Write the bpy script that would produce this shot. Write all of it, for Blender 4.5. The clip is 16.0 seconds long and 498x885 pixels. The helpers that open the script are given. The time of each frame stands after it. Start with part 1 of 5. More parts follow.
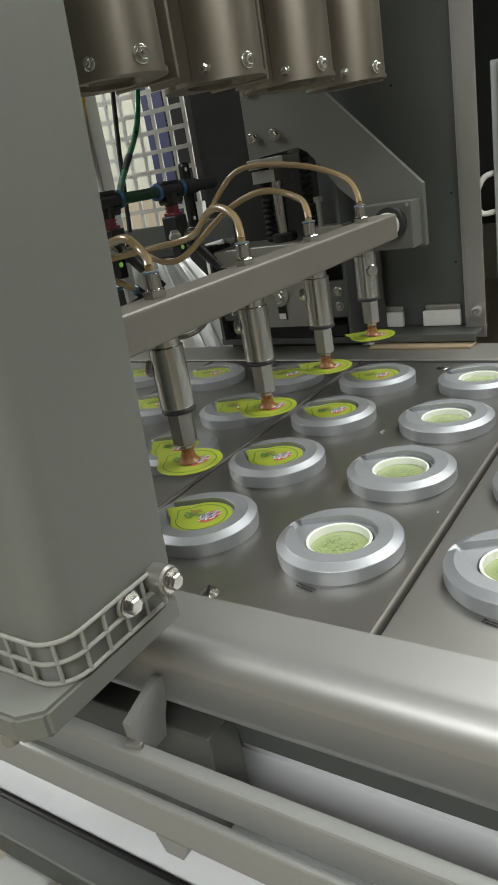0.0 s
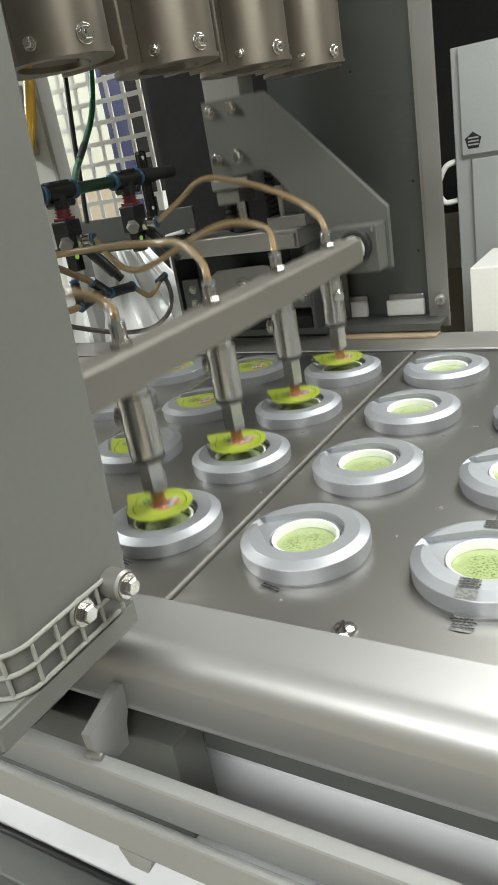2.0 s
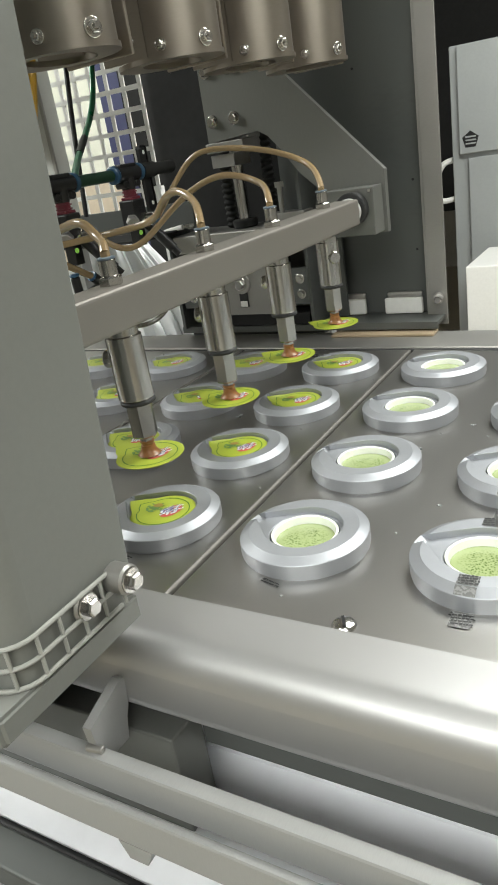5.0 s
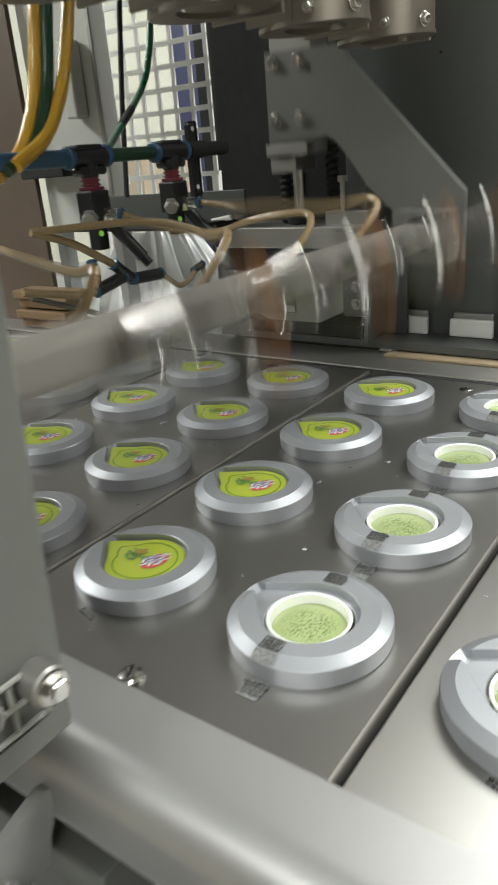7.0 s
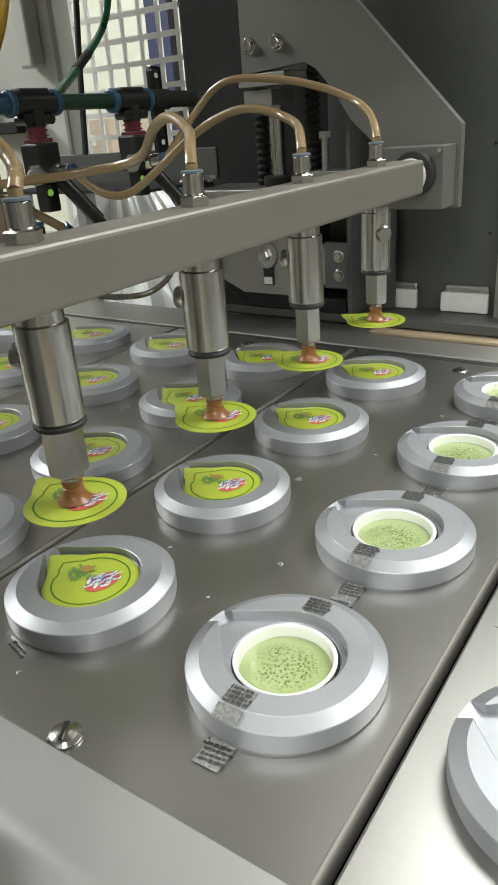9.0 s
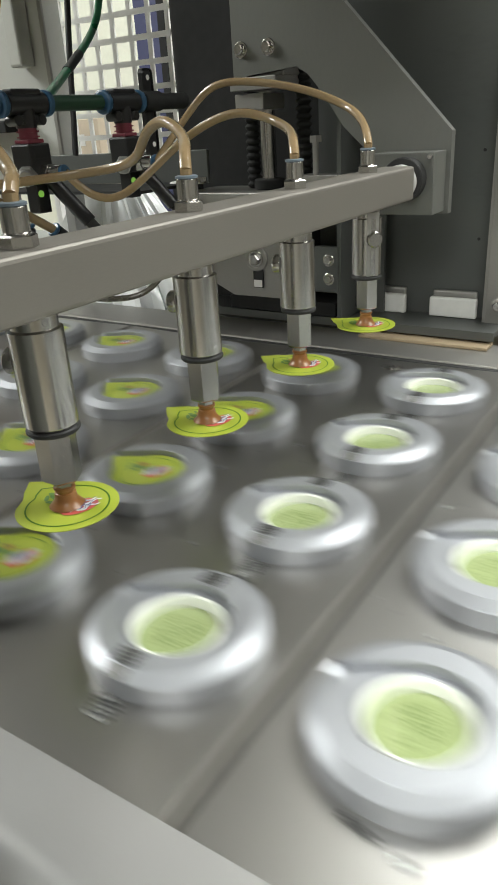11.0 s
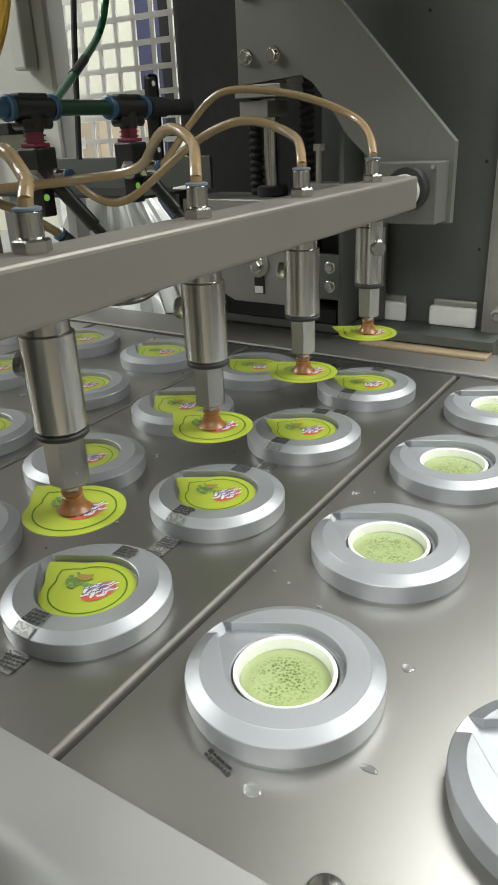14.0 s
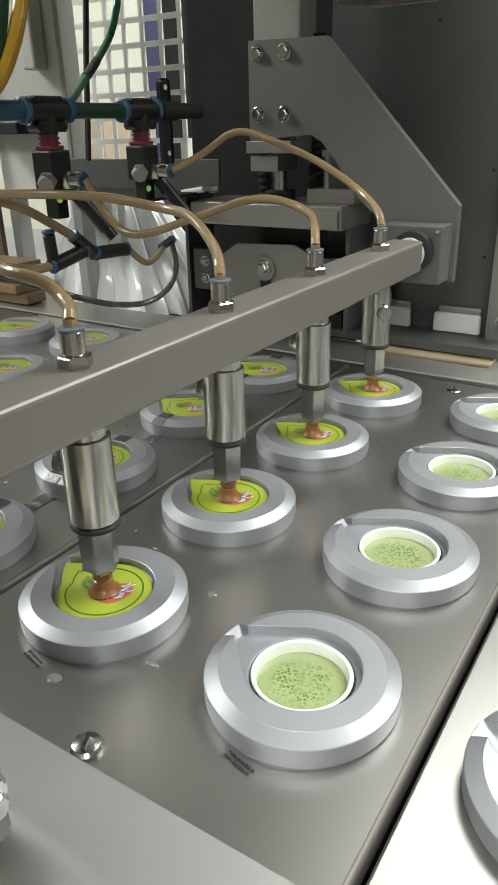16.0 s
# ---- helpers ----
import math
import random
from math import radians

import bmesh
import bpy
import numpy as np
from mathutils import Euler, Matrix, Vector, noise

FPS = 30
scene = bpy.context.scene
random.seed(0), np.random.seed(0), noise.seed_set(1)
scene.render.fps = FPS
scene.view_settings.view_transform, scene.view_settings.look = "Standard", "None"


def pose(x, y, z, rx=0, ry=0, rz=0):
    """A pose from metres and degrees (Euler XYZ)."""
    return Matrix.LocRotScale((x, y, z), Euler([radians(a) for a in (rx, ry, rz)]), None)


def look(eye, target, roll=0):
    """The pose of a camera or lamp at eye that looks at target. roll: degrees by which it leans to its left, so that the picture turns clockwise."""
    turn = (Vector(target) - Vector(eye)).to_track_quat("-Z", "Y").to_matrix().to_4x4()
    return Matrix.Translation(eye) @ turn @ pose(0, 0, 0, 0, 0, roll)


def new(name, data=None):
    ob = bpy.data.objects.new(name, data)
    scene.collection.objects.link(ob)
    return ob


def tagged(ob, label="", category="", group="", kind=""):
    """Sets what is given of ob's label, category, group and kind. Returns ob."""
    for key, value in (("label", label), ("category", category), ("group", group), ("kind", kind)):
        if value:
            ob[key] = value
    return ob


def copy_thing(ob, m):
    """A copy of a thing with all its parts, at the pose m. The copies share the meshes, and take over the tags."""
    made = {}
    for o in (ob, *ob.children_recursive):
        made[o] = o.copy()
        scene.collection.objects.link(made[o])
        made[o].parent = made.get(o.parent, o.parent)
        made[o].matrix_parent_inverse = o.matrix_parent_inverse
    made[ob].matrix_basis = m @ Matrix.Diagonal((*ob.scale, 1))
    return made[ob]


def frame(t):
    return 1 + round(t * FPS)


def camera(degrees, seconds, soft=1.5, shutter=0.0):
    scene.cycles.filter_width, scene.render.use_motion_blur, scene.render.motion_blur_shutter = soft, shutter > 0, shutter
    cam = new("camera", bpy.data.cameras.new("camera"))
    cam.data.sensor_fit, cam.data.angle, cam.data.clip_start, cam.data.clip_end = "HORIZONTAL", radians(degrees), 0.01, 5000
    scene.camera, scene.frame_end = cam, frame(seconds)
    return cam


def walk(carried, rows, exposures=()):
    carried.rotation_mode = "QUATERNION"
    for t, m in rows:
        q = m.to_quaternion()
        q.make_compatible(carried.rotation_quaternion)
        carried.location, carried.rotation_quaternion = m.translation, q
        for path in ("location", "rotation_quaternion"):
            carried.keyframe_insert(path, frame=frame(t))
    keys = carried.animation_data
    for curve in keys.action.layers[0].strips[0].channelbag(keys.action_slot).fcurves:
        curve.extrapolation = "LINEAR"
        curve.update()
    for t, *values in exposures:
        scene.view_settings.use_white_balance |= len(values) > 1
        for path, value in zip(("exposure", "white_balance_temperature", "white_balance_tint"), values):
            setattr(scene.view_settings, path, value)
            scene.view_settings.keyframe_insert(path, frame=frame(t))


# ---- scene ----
cam = camera(38.79, 16.0, soft=1.7, shutter=0.7)
PATH = [
    (0, (0.2643, -0.4792, 0.3300), (-0.8226, 1.0440, -0.3761), -9.95),
    (0.5, (0.2705, -0.4705, 0.3290), (-0.8286, 1.0464, -0.3718), -10.75),
    (1, (0.2709, -0.4677, 0.3304), (-0.7768, 1.0846, -0.3714), -10.07),
    (1.5, (0.2633, -0.4629, 0.3273), (-0.7603, 1.0917, -0.4043), -10.07),
    (2, (0.2615, -0.4595, 0.3253), (-0.7525, 1.0969, -0.4159), -10.24),
    (2.5, (0.2592, -0.4637, 0.3306), (-0.7745, 1.0897, -0.3894), -10.33),
    (3, (0.2570, -0.4710, 0.3347), (-0.7804, 1.0813, -0.3824), -9.98),
    (3.5, (0.2575, -0.4724, 0.3361), (-0.7830, 1.0777, -0.3812), -9.93),
    (6, (0.2496, -0.4600, 0.3225), (-0.7209, 1.1084, -0.4511), -9.13),
    (6.5, (0.2458, -0.4323, 0.3268), (-0.7679, 1.1183, -0.4270), -9.67),
    (6.6, (0.2500, -0.4050, 0.3150), (-0.8150, 1.1320, -0.4010), -9.40),
    (6.8, (0.2219, -0.3659, 0.3225), (-0.8265, 1.1630, -0.4281), -4.01),
    (7, (0.2120, -0.3336, 0.3120), (-0.8998, 1.1486, -0.4411), -4.83),
    (7.5, (0.1928, -0.2843, 0.3058), (-0.8868, 1.2120, -0.4659), -4.11),
    (8, (0.1820, -0.2631, 0.2961), (-0.8900, 1.2288, -0.4945), -5.14),
    (8.5, (0.1715, -0.2557, 0.2915), (-0.8964, 1.2234, -0.5281), -4.79),
    (11, (0.1633, -0.2576, 0.2950), (-0.8568, 1.2513, -0.5314), -3.56),
    (11.5, (0.1622, -0.2594, 0.2935), (-0.8616, 1.2502, -0.5268), -3.45),
    (12, (0.1629, -0.2604, 0.2953), (-0.8547, 1.2552, -0.5217), -3.19),
    (12.5, (0.1582, -0.2597, 0.2953), (-0.8555, 1.2559, -0.5266), -2.86),
    (13, (0.1558, -0.2613, 0.2941), (-0.8547, 1.2573, -0.5260), -2.58),
    (13.5, (0.1542, -0.2622, 0.2943), (-0.8602, 1.2513, -0.5304), -2.78),
    (14, (0.1567, -0.2640, 0.2984), (-0.8479, 1.2602, -0.5186), -2.48),
    (14.5, (0.1566, -0.2678, 0.3053), (-0.8424, 1.2620, -0.5080), -2.13),
    (15, (0.1517, -0.2696, 0.3054), (-0.8378, 1.2634, -0.5136), -1.93),
    (15.5, (0.1482, -0.2718, 0.3059), (-0.8366, 1.2623, -0.5168), -1.61),
    (16, (0.1461, -0.2764, 0.3058), (-0.8418, 1.2574, -0.5138), -1.40),
]
walk(cam, [(t, look(eye, target, roll)) for t, eye, target, roll in PATH],
     exposures=[(0, -1.36), (0.5, -0.98), (1.0, -0.85), (1.5, -0.80), (6.0, -0.80), (6.6, -0.88), (6.8, -1.02), (7.1, -1.06), (7.5, -0.93), (11.6, -0.92), (12.0, -0.82), (12.4, -0.92), (16, -0.94)])

# ---- light ----
world = bpy.data.worlds.new("world")
scene.world = world
world.use_nodes = True
world.node_tree.nodes["Background"].inputs[0].default_value = (0.80, 0.84, 0.86, 1)
world.node_tree.nodes["Background"].inputs[1].default_value = 0.01


def overhead_lamp(name, x, y, z, sx, sy, watts, target, colour=(0.97, 1.0, 0.955)):
    lamp = bpy.data.lights.new(name, "AREA")
    lamp.shape, lamp.size, lamp.size_y, lamp.energy, lamp.color = "RECTANGLE", sx, sy, watts, colour
    ob = new(name, lamp)
    ob.matrix_world = look((x, y, z), target)
    return ob


overhead_lamp("ceiling_light_near", -0.3, -0.55, 1.87, 2.6, 0.3, 14, (-0.3, -0.4, 0))
overhead_lamp("ceiling_light_behind", 0.5, -1.8, 1.87, 2.6, 1.2, 280, (0.45, -1.3, 0))
overhead_lamp("ceiling_light_far", 0.89, 1.25, 1.87, 2.0, 1.1, 168, (0.87, 1.15, 0))
# Added fill with no known source, to brighten the bag, screen and boards.
overhead_lamp("fill_light_side", -2.3, -0.1, 1.87, 0.5, 1.2, 170, (-1.2, 0.6, 0.2))


# ---- materials ----
def material(name, colour, rough=0.5, metal=0.0, noise_scale=60.0, vary=0.12, bump=0.05, stretch=(1, 1, 1),
             stain=0.0, rough_vary=0.1, alpha=1.0, transmission=0.0, emission=None, coat=0.0, random_vary=0.0):
    m = bpy.data.materials.new(name)
    m.use_nodes = True
    nt = m.node_tree
    bsdf = nt.nodes["Principled BSDF"]
    bsdf.inputs["Metallic"].default_value = metal
    bsdf.inputs["Roughness"].default_value = rough
    bsdf.inputs["Transmission Weight"].default_value = transmission
    bsdf.inputs["Coat Weight"].default_value = coat
    bsdf.inputs["Alpha"].default_value = alpha
    if emission:
        bsdf.inputs["Emission Color"].default_value = (*colour, 1)
        bsdf.inputs["Emission Strength"].default_value = emission
    coord = nt.nodes.new("ShaderNodeTexCoord")
    mapping = nt.nodes.new("ShaderNodeMapping")
    mapping.inputs["Scale"].default_value = stretch
    nt.links.new(coord.outputs["Object"], mapping.inputs["Vector"])
    fine = nt.nodes.new("ShaderNodeTexNoise")
    fine.inputs["Scale"].default_value = noise_scale
    fine.inputs["Detail"].default_value = 6
    nt.links.new(mapping.outputs["Vector"], fine.inputs["Vector"])
    wide = nt.nodes.new("ShaderNodeTexNoise")
    wide.inputs["Scale"].default_value = 9
    wide.inputs["Detail"].default_value = 3
    nt.links.new(coord.outputs["Object"], wide.inputs["Vector"])
    total = nt.nodes.new("ShaderNodeMath")
    total.operation = "MULTIPLY_ADD"
    nt.links.new(fine.outputs["Fac"], total.inputs[0])
    total.inputs[1].default_value = 0.6
    half = nt.nodes.new("ShaderNodeMath")
    half.operation = "MULTIPLY"
    half.inputs[1].default_value = 0.4 + stain
    nt.links.new(wide.outputs["Fac"], half.inputs[0])
    nt.links.new(half.outputs[0], total.inputs[2])
    ramp = nt.nodes.new("ShaderNodeMapRange")
    ramp.inputs["From Min"].default_value, ramp.inputs["From Max"].default_value = 0.25, 0.75
    ramp.inputs["To Min"].default_value, ramp.inputs["To Max"].default_value = 1 - vary, 1 + vary
    nt.links.new(total.outputs[0], ramp.inputs["Value"])
    mul = nt.nodes.new("ShaderNodeVectorMath")
    mul.operation = "SCALE"
    mul.inputs[0].default_value = colour
    nt.links.new(ramp.outputs[0], mul.inputs["Scale"])
    nt.links.new(mul.outputs[0], bsdf.inputs["Base Color"])
    rr = nt.nodes.new("ShaderNodeMapRange")
    rr.inputs["From Min"].default_value, rr.inputs["From Max"].default_value = 0.25, 0.75
    rr.inputs["To Min"].default_value = max(0.02, rough - rough_vary)
    rr.inputs["To Max"].default_value = min(1, rough + rough_vary)
    nt.links.new(total.outputs[0], rr.inputs["Value"])
    nt.links.new(rr.outputs[0], bsdf.inputs["Roughness"])
    if bump:
        b = nt.nodes.new("ShaderNodeBump")
        b.inputs["Strength"].default_value = bump
        b.inputs["Distance"].default_value = 0.001
        nt.links.new(fine.outputs["Fac"], b.inputs["Height"])
        nt.links.new(b.outputs["Normal"], bsdf.inputs["Normal"])
    return m


PLATE = material("brushed_plate", (0.345, 0.336, 0.320), 0.285, 0.97, 220, 0.05, 0.006, (1, 10, 1), 0.9, 0.065)
HOOD = material("brushed_hood", (0.43, 0.425, 0.42), 0.38, 0.80, 220, 0.03, 0.004, (1, 12, 12), 0.5, 0.06)
# Darker, duller copy of the plate steel: the edge's dim reflection is in the colour.
LIPSTEEL = material("dimmed_edge_steel", (0.17, 0.16, 0.145), 0.50, 0.55, 160, 0.08, 0.02, (1, 8, 1), 0.4, 0.06)
STEEL = material("satin_steel", (0.38, 0.37, 0.35), 0.42, 0.9, 150, 0.07, 0.05, (1, 1, 6), 0.3, 0.07)
BAR = material("satin_bar", (0.235, 0.218, 0.195), 0.46, 0.5, 160, 0.06, 0.04, (8, 1, 8), 0.3, 0.06)
MAGSTEEL = material("bronzed_steel", (0.31, 0.275, 0.235), 0.36, 0.95, 150, 0.06, 0.03, (1, 1, 6), 0.4, 0.06)
CHROME = material("polished_steel", (0.52, 0.505, 0.485), 0.20, 1.0, 200, 0.03, 0.0, (1, 1, 1), 0.3, 0.03)
RING = material("anodised_aluminium", (0.385, 0.395, 0.42), 0.42, 0.68, 220, 0.05, 0.03, (1, 1, 1), 0.4, 0.06)
DARKSTEEL = material("grey_steel_panel", (0.107, 0.112, 0.107), 0.45, 0.6, 70, 0.14, 0.05, (1, 1, 3), 0.6, 0.09)
GUSSET = material("gusset_steel", (0.185, 0.187, 0.174), 0.45, 0.6, 90, 0.08, 0.05, (3, 1, 1), 0.4, 0.07)
PAINT = material("grey_paint", (0.175, 0.178, 0.163), 0.45, 0.1, 240, 0.05, 0.06, (1, 1, 1), 0.3, 0.05)
RAIL = material("rail_steel", (0.33, 0.33, 0.322), 0.42, 0.3, 150, 0.08, 0.04, (8, 1, 1), 0.4, 0.07)
BLACK = material("black_plastic", (0.013, 0.013, 0.014), 0.38, 0.0, 160, 0.2, 0.06)
RUBBER = material("black_rubber", (0.02, 0.02, 0.02), 0.6, 0.0, 160, 0.2, 0.06)
BLUE = material("blue_plastic", (0.03, 0.09, 0.17), 0.35, 0.0, 160, 0.1, 0.03)
RED = material("dark_red_plastic", (0.20, 0.03, 0.05), 0.35, 0.0, 160, 0.15, 0.03)
HOSE = material("amber_hose", (0.29, 0.205, 0.11), 0.2, 0.0, 40, 0.16, 0.02, (1, 1, 1), 0.3, 0.06, coat=0.3)
CLEARHOSE = material("grey_hose", (0.09, 0.08, 0.065), 0.25, 0.0, 40, 0.14, 0.02, coat=0.3)
GREENHOSE = material("green_hose", (0.015, 0.16, 0.07), 0.3, 0.0, 40, 0.12, 0.02, coat=0.2)
DARKGREEN = material("dark_green_hose", (0.012, 0.05, 0.025), 0.35, 0.0, 40, 0.12, 0.02)
YELLOWHOSE = material("yellow_hose", (0.62, 0.36, 0.04), 0.35, 0.0, 40, 0.12, 0.02, coat=0.2)
SUCTION = material("brown_silicone", (0.26, 0.11, 0.035), 0.35, 0.0, 120, 0.2, 0.05, coat=0.2)
CUP = material("white_cup", (0.86, 0.88, 0.80), 0.35, 0.0, 100, 0.03, 0.02)
WHITE = material("white_plastic", (0.80, 0.79, 0.76), 0.45, 0.0, 100, 0.05, 0.03)
BUSH = material("pale_bush", (0.50, 0.50, 0.48), 0.45, 0.0, 100, 0.05, 0.03)
CARD = material("tan_card", (0.60, 0.50, 0.38), 0.6, 0.0, 60, 0.08, 0.03)
WHITEMESH = material("cream_mesh_plastic", (0.29, 0.29, 0.265), 0.5, 0.0, 120, 0.06, 0.04)
LID = material("lime_foil", (0.355, 0.42, 0.042), 0.38, 0.0, 40, 0.06, 0.02, coat=0.2)
PALEBLUE = material("pale_blue_plastic", (0.15, 0.19, 0.23), 0.4, 0.0, 160, 0.1, 0.03)
LIDGREEN = material("dark_green_print", (0.06, 0.16, 0.01), 0.4, 0.0, 80, 0.1, 0.0)
LIDRED = material("red_print", (0.55, 0.10, 0.08), 0.4, 0.0, 80, 0.08, 0.0)
LIDBLUE = material("blue_print", (0.09, 0.10, 0.26), 0.4, 0.0, 80, 0.08, 0.0)
LIDWHITE = material("white_print", (0.75, 0.76, 0.74), 0.4, 0.0, 80, 0.05, 0.0)
LIDLEAF = material("leaf_print", (0.13, 0.24, 0.07), 0.4, 0.0, 700, 0.5, 0.0)
LIDFRUIT = material("fruit_print", (0.30, 0.20, 0.05), 0.4, 0.0, 700, 0.4, 0.0)
INK = material("black_ink", (0.03, 0.03, 0.03), 0.55, 0.0, 900, 0.6, 0.0)
TAPE = material("clear_tape", (0.24, 0.24, 0.235), 0.25, 0.3, 400, 0.3, 0.03)
# Near-black value, lowered so the unlit gap by the lift reads as shade.
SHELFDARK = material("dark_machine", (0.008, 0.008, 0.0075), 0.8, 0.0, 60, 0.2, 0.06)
TRAY = material("white_tray", (0.80, 0.80, 0.83), 0.35, 0.0, 60, 0.04, 0.02, (1, 1, 1), 0.4)
BAGM = material("clear_bag", (0.85, 0.86, 0.86), 0.22, 0.0, 40, 0.06, 0.1, coat=0.5)
WALLM = material("cream_wall", (0.58, 0.565, 0.53), 0.6, 0.0, 30, 0.05, 0.04)
CEILM = material("ceiling_white", (0.42, 0.42, 0.41), 0.7, 0.0, 30, 0.05, 0.04)
FLOORM = material("ochre_floor", (0.43, 0.39, 0.31), 0.5, 0.0, 20, 0.12, 0.03)
CABINET = material("cabinet_paint", (0.36, 0.375, 0.375), 0.4, 0.05, 120, 0.05, 0.03)
PALEPAINT = material("pale_grey_paint", (0.52, 0.52, 0.49), 0.42, 0.05, 200, 0.05, 0.04, (1, 1, 1), 0.4, 0.05)
CREAMPANE = material("cream_pane", (0.82, 0.82, 0.70), 0.5, 0.0, 60, 0.06, 0.02)
BLUEPANE = material("blue_pane", (0.055, 0.06, 0.13), 0.4, 0.0, 60, 0.1, 0.02)
WOOD = material("tan_board", (0.33, 0.255, 0.165), 0.5, 0.0, 60, 0.15, 0.04, (1, 6, 6))
WOODDARK = material("brown_timber", (0.20, 0.125, 0.065), 0.55, 0.0, 60, 0.2, 0.05, (1, 6, 6))
BROWN = material("brown_board", (0.10, 0.07, 0.05), 0.6, 0.0, 60, 0.15, 0.04)
WATER = material("water_drop", (0.9, 0.92, 0.92), 0.05, 0.0, 30, 0.02, 0.0, transmission=0.9)


def soup_material():
    m = material("pale_green_liquid", (0.42, 0.52, 0.16), 0.16, 0.0, 60, 0.08, 0.0, coat=0.4)
    nt = m.node_tree
    bsdf = nt.nodes["Principled BSDF"]
    coord = nt.nodes.new("ShaderNodeTexCoord")
    info = nt.nodes.new("ShaderNodeObjectInfo")
    shift = nt.nodes.new("ShaderNodeVectorMath")
    shift.operation = "ADD"
    nt.links.new(coord.outputs["Object"], shift.inputs[0])
    nt.links.new(info.outputs["Random"], shift.inputs[1])
    cell = nt.nodes.new("ShaderNodeTexVoronoi")
    cell.inputs["Scale"].default_value = 520
    nt.links.new(shift.outputs[0], cell.inputs["Vector"])
    patch = nt.nodes.new("ShaderNodeTexNoise")
    patch.inputs["Scale"].default_value = 75
    nt.links.new(shift.outputs[0], patch.inputs["Vector"])
    near = nt.nodes.new("ShaderNodeMapRange")
    near.inputs["From Min"].default_value, near.inputs["From Max"].default_value = 0.60, 0.14
    nt.links.new(cell.outputs["Distance"], near.inputs["Value"])
    where = nt.nodes.new("ShaderNodeMapRange")
    where.inputs["From Min"].default_value, where.inputs["From Max"].default_value = 0.22, 0.56
    nt.links.new(patch.outputs["Fac"], where.inputs["Value"])
    fac = nt.nodes.new("ShaderNodeMath")
    fac.operation = "MULTIPLY"
    nt.links.new(near.outputs[0], fac.inputs[0])
    nt.links.new(where.outputs[0], fac.inputs[1])
    mix = nt.nodes.new("ShaderNodeMix")
    mix.data_type = "RGBA"
    mix.inputs["A"].default_value = (0.34, 0.405, 0.19, 1)
    mix.inputs["B"].default_value = (0.085, 0.14, 0.03, 1)
    size = nt.nodes.new("ShaderNodeVectorMath")
    size.operation = "LENGTH"
    nt.links.new(coord.outputs["Object"], size.inputs[0])
    edge = nt.nodes.new("ShaderNodeMapRange")
    edge.inputs["From Min"].default_value, edge.inputs["From Max"].default_value = 0.0265, 0.020
    nt.links.new(size.outputs["Value"], edge.inputs["Value"])
    froth = nt.nodes.new("ShaderNodeMath")
    froth.operation = "MULTIPLY"
    nt.links.new(fac.outputs[0], froth.inputs[0])
    nt.links.new(edge.outputs[0], froth.inputs[1])
    nt.links.new(froth.outputs[0], mix.inputs["Factor"])
    nt.links.new(mix.outputs["Result"], bsdf.inputs["Base Color"])
    return m


SOUP = soup_material()


# ---- mesh helpers ----
def finish(bm, angle=30):
    bmesh.ops.recalc_face_normals(bm, faces=bm.faces)
    for face in bm.faces:
        face.smooth = True
    for edge in bm.edges:
        edge.smooth = len(edge.link_faces) == 2 and edge.calc_face_angle(0) < radians(angle)
        if edge.smooth:
            sizes = sorted(face.calc_area() for face in edge.link_faces)
            edge.smooth = sizes[1] < 6 * sizes[0] or edge.calc_face_angle(0) < radians(2)


def make(name, bm, mat):
    finish(bm)
    mesh = bpy.data.meshes.new(name)
    bm.to_mesh(mesh)
    bm.free()
    mesh.materials.append(mat)
    return new(name, mesh)


def part(name, bm, mat, parent, label=""):
    ob = make(name, bm, mat)
    ob.parent = parent
    return tagged(ob, label)


def thing(name, label, category, group="", kind="", at=None):
    ob = new(name)
    ob.empty_display_size = 0.02
    if at:
        ob.matrix_world = at
    return tagged(ob, label, category, group, kind)


def box(bm, x0, x1, y0, y1, z0, z1, bevel=0.0, segments=2):
    got = bmesh.ops.create_cube(bm, size=1.0, matrix=Matrix.LocRotScale(
        ((x0 + x1) / 2, (y0 + y1) / 2, (z0 + z1) / 2), None, (abs(x1 - x0), abs(y1 - y0), abs(z1 - z0))))
    if bevel:
        edges = list({e for v in got["verts"] for e in v.link_edges})
        bmesh.ops.bevel(bm, geom=edges, offset=bevel, segments=segments, affect="EDGES", profile=0.5)
    return bm


def turned(bm, profile, a, b, n=20):
    """A solid turned about the line from a to b: profile rows of (distance along the line, radius)."""
    a, b = Vector(a), Vector(b)
    rot = (b - a).to_track_quat("Z", "Y").to_matrix().to_4x4()
    m = Matrix.Translation(a) @ rot
    rows = []
    for h, r in profile:
        if r < 1e-6:
            rows.append([bm.verts.new(m @ Vector((0, 0, h)))])
        else:
            rows.append([bm.verts.new(m @ Vector((r * math.cos(2 * math.pi * k / n), r * math.sin(2 * math.pi * k / n), h)))
                         for k in range(n)])
    for lo, hi in zip(rows, rows[1:]):
        for k in range(n):
            l = (k + 1) % n
            quad = [lo[k % len(lo)], lo[l % len(lo)], hi[l % len(hi)], hi[k % len(hi)]]
            quad = list(dict.fromkeys(quad))
            if len(quad) > 2:
                bm.faces.new(quad)
    for row in (rows[0], rows[-1]):
        if len(row) > 2:
            bm.faces.new(row)
    return bm


def rod(bm, a, b, r, n=16, edge=0.0):
    length = (Vector(b) - Vector(a)).length
    if edge:
        return turned(bm, [(0, r - edge), (edge, r), (length - edge, r), (length, r - edge)], a, b, n)
    return turned(bm, [(0, r), (length, r)], a, b, n)


